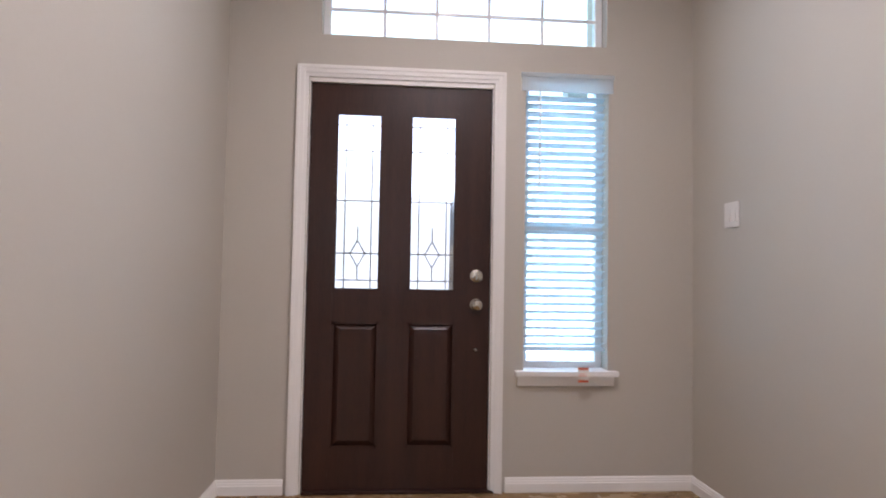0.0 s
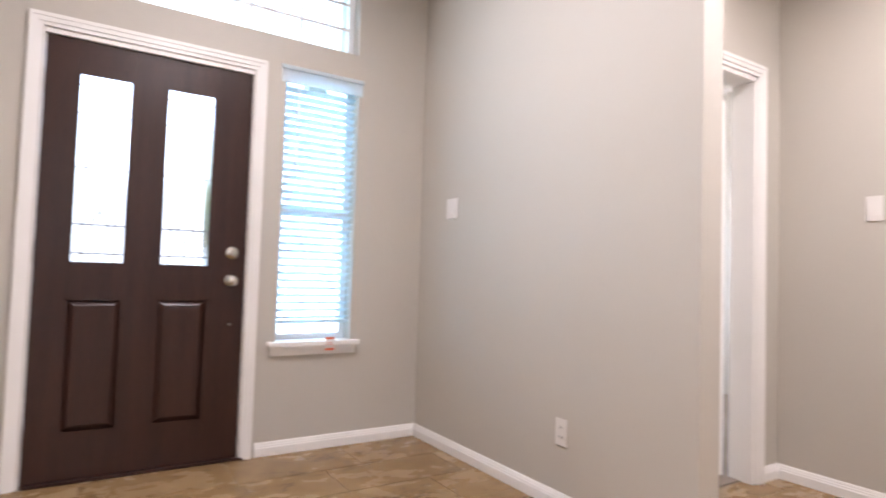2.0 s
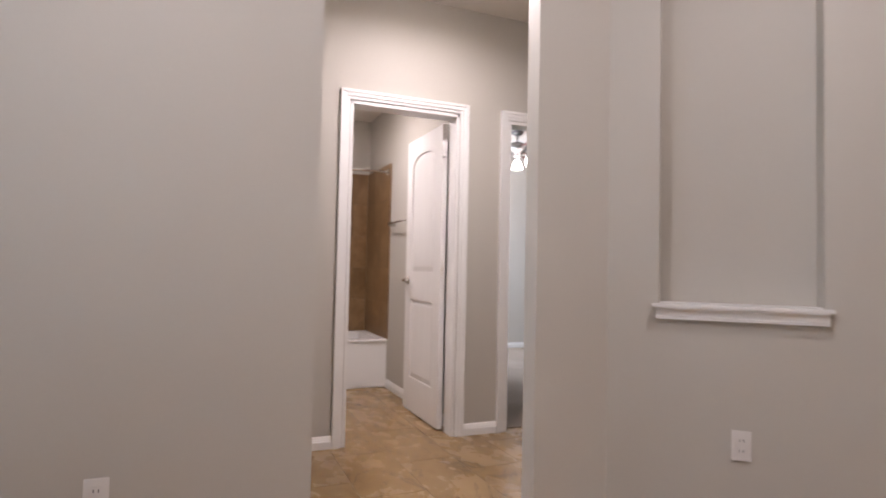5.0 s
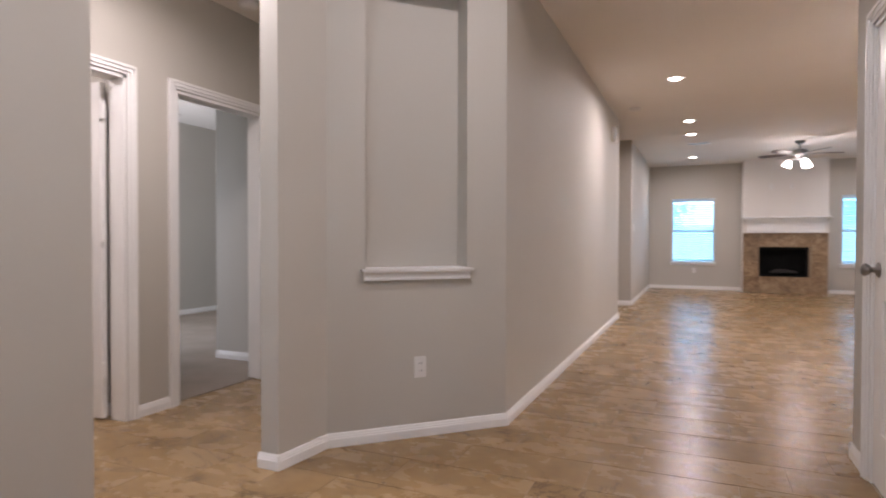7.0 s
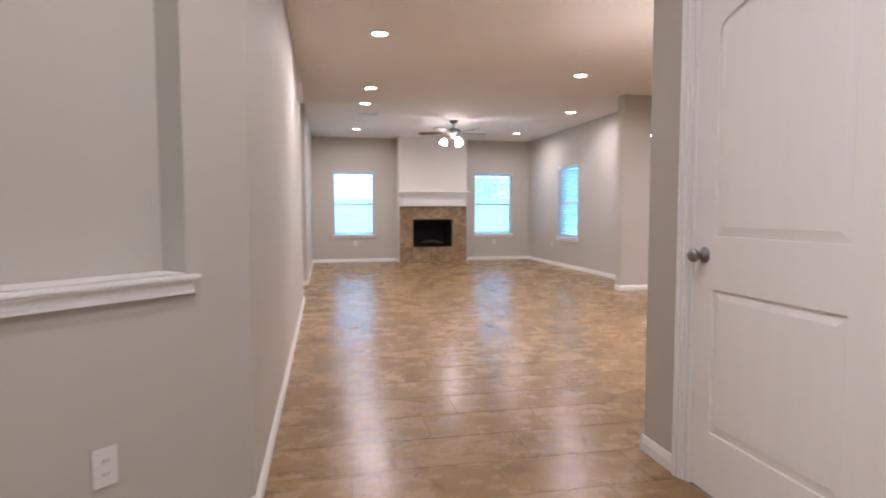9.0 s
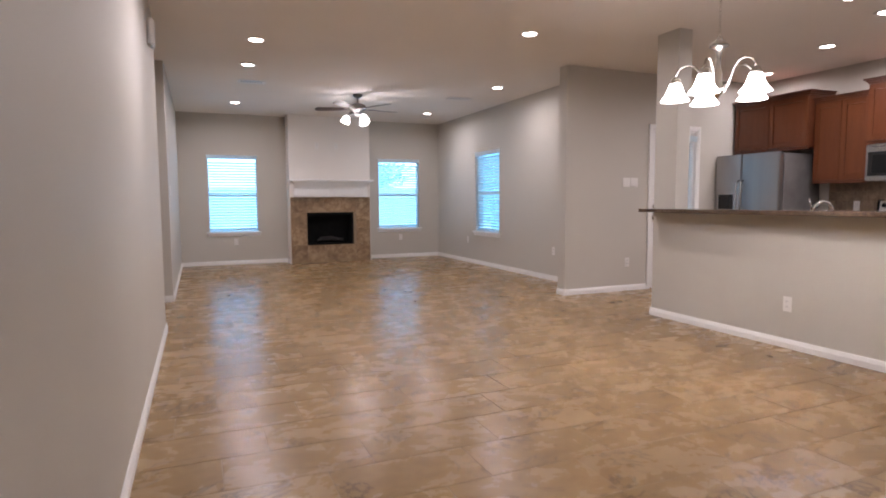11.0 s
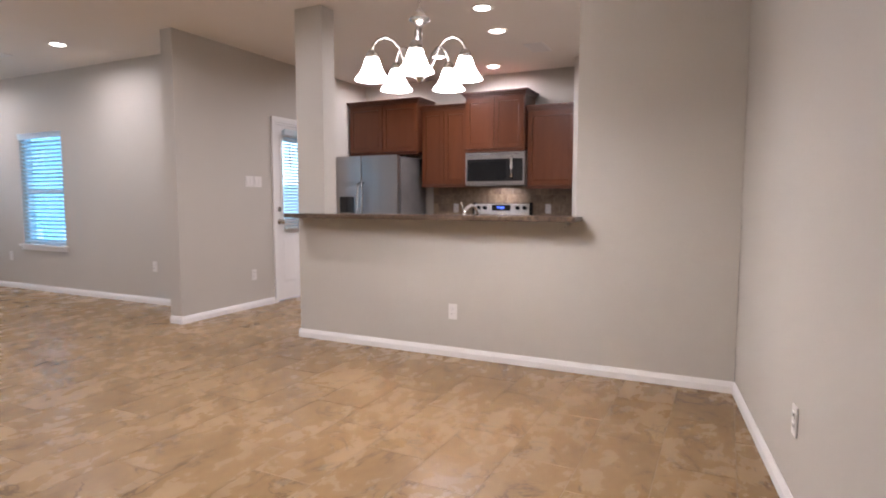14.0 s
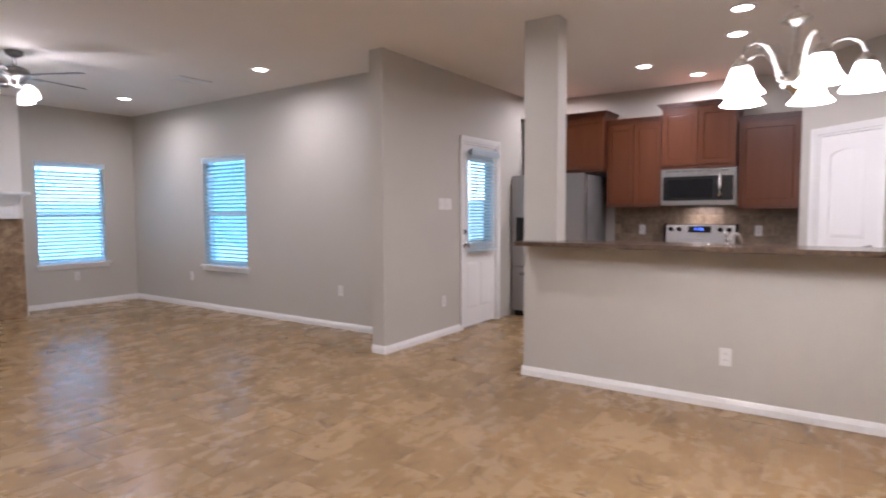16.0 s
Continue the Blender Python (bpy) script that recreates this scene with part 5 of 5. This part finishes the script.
# bar side: worktop with sink and tap behind the half wall, raised granite bar
sc = thing("sink_cabinet", pose(PX - 0.161, -4.77, 0), "cherry-stained sink base cabinet behind the half wall", "cabinet", "kitchen base cabinets")
part("body", boxes((-0.58, 0, -0.05, 2.34, 0.10, 0.87)), CHERRY_DARK, sc)
part("toe_kick", boxes((-0.52, 0, 0.02, 2.34, 0.0, 0.10)), BLACK, sc)
sw = thing("worktop", pose(PX - 0.161, -4.77, 0), "speckled brown granite worktop round the sink", "worktop")
part("slab", boxes((-0.62, 0, 0.0, 2.34, 0.871, 0.905), bevel=0.004), GRANITE, sw)
tap = thing("kitchen_tap", pose(-4.10, -3.72, 0.905, 0, 0, 160) @ Matrix.Scale(0.85, 4), "chrome single-lever kitchen tap with an arched spout", "tap")
part("base", lathe([(0, 0), (0.032, 0), (0.03, 0.02), (0.022, 0.035), (0.022, 0.17), (0.018, 0.19), (0, 0.20)], 18), CHROME, tap, smooth=True)
part("spout", tube([(0, 0, 0.17), (0.03, 0, 0.235), (0.09, 0, 0.272), (0.15, 0, 0.262), (0.19, 0, 0.215), (0.195, 0, 0.18)], [0.017, 0.017, 0.016, 0.015, 0.017, 0.018], 12), CHROME, tap, smooth=True)
part("lever", tube([(0, 0, 0.19), (-0.01, 0.0, 0.25), (-0.03, 0.0, 0.30)], [0.012, 0.008, 0.006], 8), CHROME, tap, smooth=True)
bar = thing("breakfast_bar", pose(PX, 0, 0), "raised speckled brown granite bar top on the half wall", "bar top")
part("slab", boxes((-0.21, 0.215, -4.843, -2.765, 1.037, 1.069), (0.0005, 0.215, -5.10, -4.843, 1.037, 1.069), (0.0005, 0.215, -2.765, -2.715, 1.037, 1.069), bevel=0.003), GRANITE, bar)
ap = thing("bar_trim", pose(PX, 0, 0), "greige painted moulding under the bar top", "trim", kind="structure")
for o, z0, z1 in ((0.10, 1.008, 1.036), (0.075, 0.985, 1.008), (0.035, 0.965, 0.985)):
    part("moulding_step", boxes((0.001, o, -5.02 + (0.1 - o), -2.80 - (0.1 - o), z0, z1)), PAINT, ap)

# ---- bathroom ----
tub = thing("bathtub", pose(4.35, -0.383, 0), "white alcove bathtub with a plain apron", "bathtub")
part("apron", boxes((0, 0.03, 0, 1.43, 0.0, 0.40), bevel=0.008), TUB, tub)
part("rim", joined(boxes((-0.012, 0.10, 0, 1.43, 0.40, 0.425), (0.66, 0.745, 0, 1.43, 0.40, 0.425), (0.10, 0.66, 0, 0.09, 0.40, 0.425), (0.10, 0.66, 1.345, 1.43, 0.40, 0.425), bevel=0.006)), TUB, tub)
part("basin", boxes((0.10, 0.66, 0.09, 1.345, 0.08, 0.10), (0.095, 0.105, 0.09, 1.345, 0.10, 0.40), (0.655, 0.665, 0.09, 1.345, 0.10, 0.40), (0.105, 0.655, 0.085, 0.095, 0.10, 0.40), (0.105, 0.655, 1.34, 1.3455, 0.10, 0.40)), TUB, tub)
ts = thing("tub_surround", pose(0, 0, 0), "large brown stone tiles on the walls above the bathtub", "wall tile", kind="structure")
bx = 5.098
for r in range(5):
    z0 = 0.427 + r * 0.315
    for c in range(5):
        y0 = -0.38 + c * 0.31 - (0.155 if r % 2 else 0)
        a, b = max(y0, -0.373), min(y0 + 0.3095, 1.04)
        if b - a > 0.02:
            part("tile", boxes((bx - 0.011, bx - 0.001, a, b, z0, z0 + 0.3145)), BATH_TILE, ts)
    for c in range(3):
        x0 = 4.335 + c * 0.25
        part("tile", boxes((x0, x0 + 0.2495, -0.384, -0.374, z0, z0 + 0.3145)), BATH_TILE, ts)
rod = thing("shower_rod", pose(4.40, 0, 1.93), "chrome shower curtain rod across the tub alcove", "curtain rod")
part("rod", tube([(0, -0.373, 0), (0, 1.05, 0)], 0.0125, 12), CHROME, rod, smooth=True)
part("flange", boxes((-0.03, 0.03, -0.374, -0.365, -0.03, 0.03), bevel=0.003), CHROME, rod)
tb = thing("towel_bar", pose(0, -0.385, 1.44), "satin nickel towel bar on the bathroom wall", "towel bar")
part("bar", tube([(3.66, 0.055, 0), (3.9, 0.07, 0.0), (4.2, 0.055, 0)], 0.008, 8), NICKEL, tb, smooth=True)
for x in (3.66, 4.2):
    part("post", boxes((x - 0.02, x + 0.02, 0.001, 0.06, -0.02, 0.02), bevel=0.004), NICKEL, tb)
wc = thing("toilet", pose(3.72, 0.33, 0), "white porcelain toilet beside the bathtub", "toilet")


def oval(rx, ry, cy, z, n=24):
    return [(rx * math.cos(2 * math.pi * k / n), cy + ry * math.sin(2 * math.pi * k / n), z) for k in range(n)]


def loft(rings):
    bm = bmesh.new()
    vs = [[bm.verts.new(p) for p in r] for r in rings]
    for a, b in zip(vs, vs[1:]):
        for k in range(len(a)):
            bm.faces.new((a[k], a[(k + 1) % len(a)], b[(k + 1) % len(a)], b[k]))
    bm.faces.new(vs[0])
    bm.faces.new(vs[-1])
    return bm


part("bowl", loft([oval(0.11, 0.20, 0.30, 0.001), oval(0.10, 0.18, 0.30, 0.15), oval(0.14, 0.21, 0.26, 0.26), oval(0.18, 0.235, 0.24, 0.37), oval(0.18, 0.235, 0.24, 0.395)]), TUB, wc, smooth=True)
part("seat", loft([oval(0.185, 0.24, 0.24, 0.396), oval(0.19, 0.245, 0.24, 0.405), oval(0.185, 0.24, 0.24, 0.418)]), TUB, wc, smooth=True)
part("lid", loft([oval(0.185, 0.24, 0.24, 0.419), oval(0.19, 0.245, 0.24, 0.428), oval(0.17, 0.22, 0.24, 0.44)]), TUB, wc, smooth=True)
part("tank", boxes((-0.20, 0.20, 0.49, 0.68, 0.36, 0.72), bevel=0.02), TUB, wc)
part("tank_lid", boxes((-0.21, 0.21, 0.48, 0.69, 0.721, 0.755), bevel=0.01), TUB, wc)

# ---- outdoors ----
structure("ground", boxes((-400, 400, -400, 400, -0.35, -0.30)), GRASS, "green lawn", "ground")
structure("porch_slab", boxes((-3.0, 3.2, FRONT + 0.17, 5.2, -0.299, -0.06)), CONCRETE, "pale concrete front porch", "porch")
structure("driveway", boxes((2.0, 7.5, 5.2, 30.0, -0.299, -0.27)), CONCRETE, "pale concrete driveway", "driveway")
structure("patio_slab", boxes((-7.2, -4.5, -11.0, GARDEN - 0.16, -0.299, -0.06)), CONCRETE, "pale concrete back patio", "patio")
# unseen slab, added to keep sun patches out of the foyer
structure("porch_sun_shield", boxes((-3.2, 3.4, FRONT + 0.17, 5.6, 3.12, 3.30)), VINYL, "unseen white slab added over the front porch to block the sun", "porch roof")
# unseen flat deck, added above the ceilings to shut out sun and sky
structure("added_roof_deck", boxes((-7.6, 7.0, -12.6, FRONT + 1.4, 3.32, 3.5)), STEEL_SIDE, "unseen flat grey deck added over the rooms", "roof")
post = thing("porch_post", pose(1.5, 4.9, -0.06), "white square porch post", "post")
part("shaft", boxes((-0.09, 0.09, -0.09, 0.09, 0.0, 3.0), bevel=0.008), VINYL, post)
part("plinth", boxes((-0.12, 0.12, -0.12, 0.12, 0.0, 0.15), bevel=0.006), VINYL, post)
rng = random.Random(4)


def board_fence(p, q):
    t = thing("board_fence", pose(0, 0, -0.30), "weathered cedar board fence round the yard", "fence")
    n = int(math.hypot(q[0] - p[0], q[1] - p[1]) / 0.15)
    m = mesh_of(boxes((-0.07, 0.07, -0.01, 0.01, 0.0, 1.85)), CEDAR)
    ang = math.atan2(q[1] - p[1], q[0] - p[0])
    for i in range(n):
        k = i / n
        o = new("board", m)
        o.parent = t
        o.matrix_basis = pose(p[0] + (q[0] - p[0]) * k, p[1] + (q[1] - p[1]) * k, rng.uniform(-0.01, 0.015), 0, 0, math.degrees(ang))


board_fence((-12.0, -19.0), (8.0, -19.0))
board_fence((-12.0, -19.0), (-12.0, -4.0))


def tree(x, y, height, spread, seed):
    r = random.Random(seed)
    t = thing("tree", pose(x, y, -0.30), "leafy green shade tree", "tree")
    part("trunk", tube([(0, 0, 0), (0.05, 0.02, height * 0.25), (0.0, 0.08, height * 0.5), (0.1, 0.0, height * 0.8)], [0.20, 0.15, 0.11, 0.04], 9), BARK, t, smooth=True)
    verts, faces = [], []
    for i in range(9):
        a = 2 * math.pi * i / 9 + r.uniform(-0.3, 0.3)
        z0 = height * r.uniform(0.3, 0.7)
        end = (spread * r.uniform(0.5, 0.9) * math.cos(a), spread * r.uniform(0.5, 0.9) * math.sin(a), z0 + height * r.uniform(0.1, 0.3))
        part("limb", tube([(0.03, 0.03, z0), (end[0] * 0.5, end[1] * 0.5, (z0 + end[2]) / 2 + 0.1), end], [0.07, 0.045, 0.015], 6), BARK, t)
        for k in range(330):
            c = Vector(end) * r.uniform(0.45, 1.1) + Vector((r.gauss(0, 0.34), r.gauss(0, 0.34), r.gauss(0, 0.32))) * spread * 0.5
            c.z = max(c.z, height * 0.22)
            u = Vector((r.gauss(0, 1), r.gauss(0, 1), r.gauss(0, 1))).normalized()
            w = u.orthogonal().normalized() * r.uniform(0.05, 0.10)
            u = u * r.uniform(0.08, 0.16)
            b0 = len(verts)
            verts += [c - u, c + w, c + u, c - w]
            faces.append((b0, b0 + 1, b0 + 2, b0 + 3))
    me = bpy.data.meshes.new("crown")
    me.from_pydata([tuple(v) for v in verts], [], faces)
    me.materials.append(LEAF)
    c = new("crown", me)
    c.parent = t


for i, (x, y, h, s) in enumerate(((-7.5, -30.0, 6.5, 3.0), (2.5, -33.0, 7.0, 3.2), (-23.0, -10.5, 6.5, 2.8), (-2.5, 16.0, 6.5, 2.8), (4.5, 19.0, 7.0, 3.0), (-6.6, -13.5, 4.5, 1.6))):
    tree(x, y, h, s, 10 + i)


def shrub(x, y, seed):
    r = random.Random(seed)
    t = thing("shrub", pose(x, y, -0.30), "low green shrub in the front bed", "shrub")
    verts, faces = [], []
    for k in range(700):
        a, b = r.uniform(0, 6.283), r.uniform(0, 1.4)
        rad = 0.5 * r.uniform(0.6, 1.05)
        c = Vector((rad * math.cos(a) * math.cos(b), rad * math.sin(a) * math.cos(b), 0.1 + rad * math.sin(b) * 1.3))
        u = Vector((r.gauss(0, 1), r.gauss(0, 1), r.gauss(0, 1))).normalized()
        w = u.orthogonal().normalized() * 0.025
        u = u * 0.05
        i0 = len(verts)
        verts += [c - u, c + w, c + u, c - w]
        faces.append((i0, i0 + 1, i0 + 2, i0 + 3))
    me = bpy.data.meshes.new("leaves")
    me.from_pydata([tuple(v) for v in verts], [], faces)
    me.materials.append(LEAF)
    o = new("leaves", me)
    o.parent = t
    part("stem", tube([(0, 0, 0), (0.02, 0, 0.4)], 0.02, 6), BARK, t)


for i, (x, y) in enumerate(((0.6, 6.0), (1.0, 6.4), (2.2, 6.2))):
    shrub(x, y, 40 + i)
nb = thing("house", pose(-6, 34, -0.30), "tan brick house across the street", "house")
part("wall", wall_mesh(16, 3.0, 6.0, [(2, 3.4, 0.9, 2.3), (5, 6.4, 0.9, 2.3), (8, 9, 0.0, 2.1), (11, 15, 0.0, 2.2)]), BRICK, nb)
part("roof", prism([(-0.5, 3.0), (16.5, 3.0), (12.5, 5.8), (3.5, 5.8)], 7.0, "y", -0.5), STEEL_SIDE, nb)
for a, b, c, d in ((2, 3.4, 0.9, 2.3), (5, 6.4, 0.9, 2.3)):
    w_ = part("window", boxes((a, a + 0.08, 0.05, 0.12, c, d), (b - 0.08, b, 0.05, 0.12, c, d), (a + 0.08, b - 0.08, 0.05, 0.12, c, c + 0.08), (a + 0.08, b - 0.08, 0.05, 0.12, d - 0.08, d)), VINYL, nb)
    part("pane", boxes((a + 0.08, b - 0.08, 0.08, 0.09, c + 0.08, d - 0.08)), BLACK_GLASS, w_)
part("door", boxes((8, 9, 0.1, 0.15, 0.0, 2.1)), ESPRESSO, nb)
part("garage_door", boxes((11, 15, 0.1, 0.15, 0.0, 2.2)), VINYL, nb)

# ---- floor tiles, last ----
TW, TH, GAP = 0.625, 0.317, 0.0035
fl = thing("floor", pose(0, 0, 0), "beige travertine-look porcelain floor tiles in a staggered bond", "floor", kind="structure")
ROOMS = [(KITCH, WESTX, FAR, -1.43), (CLOSET, EAST, -1.43, FRONT), (EAST, HALLX + 0.06, -1.80, 1.24), (HALLX + 0.06, 5.1, -0.42, 1.05), (WESTX, 3.4, SIDE_S, SIDE_N)]


def clip_rooms(x0, x1, y0, y1):
    out = []
    for a, b, c, d in ROOMS:
        p, q, r, s = max(x0, a), min(x1, b), max(y0, c), min(y1, d)
        if q - p > 0.012 and s - r > 0.012:
            out.append((p, q, r, s))
    return out


def tile_verts(p, q, r, s, z=0.0):
    e = 0.0015
    low = [(p, r, -0.0015), (q, r, -0.0015), (q, s, -0.0015), (p, s, -0.0015)]
    mid = [(p, r, z - 0.0006), (q, r, z - 0.0006), (q, s, z - 0.0006), (p, s, z - 0.0006)]
    top = [(p + e, r + e, z), (q - e, r + e, z), (q - e, s - e, z), (p + e, s - e, z)]
    return low + mid + top


TF = [(0, 1, 5, 4), (1, 2, 6, 5), (2, 3, 7, 6), (3, 0, 4, 7), (4, 5, 9, 8), (5, 6, 10, 9), (6, 7, 11, 10), (7, 4, 8, 11), (8, 9, 10, 11)]
whole = bpy.data.meshes.new("tile")
whole.from_pydata(tile_verts(GAP / 2 - TW / 2, TW / 2 - GAP / 2, GAP / 2 - TH / 2, TH / 2 - GAP / 2), [], TF)
whole.materials.append(FLOOR_TILE)
rest_v, rest_f, count = [], [], 0
for r in range(int((FRONT - FAR) / TH) + 2):
    y0 = FAR + r * TH
    off = (r % 3) * TW / 3
    for c in range(-13, 11):
        x0 = c * TW + off - 0.305
        for p, q, a, b in clip_rooms(x0 + GAP / 2, x0 + TW - GAP / 2, y0 + GAP / 2, y0 + TH - GAP / 2):
            near = -4.2 < (p + q) / 2 < 1.4 and -6.2 < (a + b) / 2 < 1.0
            if near and count < 298:
                full = abs(q - p - (TW - GAP)) < 1e-6 and abs(b - a - (TH - GAP)) < 1e-6
                if full:
                    o = new("tile", whole)
                    o.location = ((p + q) / 2, (a + b) / 2, 0)
                else:
                    me = bpy.data.meshes.new("tile")
                    me.from_pydata(tile_verts(p, q, a, b), [], TF)
                    me.materials.append(FLOOR_TILE)
                    o = new("tile", me)
                o.parent = fl
                count += 1
            else:
                b0 = len(rest_v)
                rest_v += tile_verts(p, q, a, b)
                rest_f += [tuple(i + b0 for i in f) for f in TF]
me = bpy.data.meshes.new("far_tiles")
me.from_pydata(rest_v, [], rest_f)
me.materials.append(FLOOR_TILE)
ft = new("far_tiles", me)
ft.parent = fl
tagged(ft, kind="stuff")
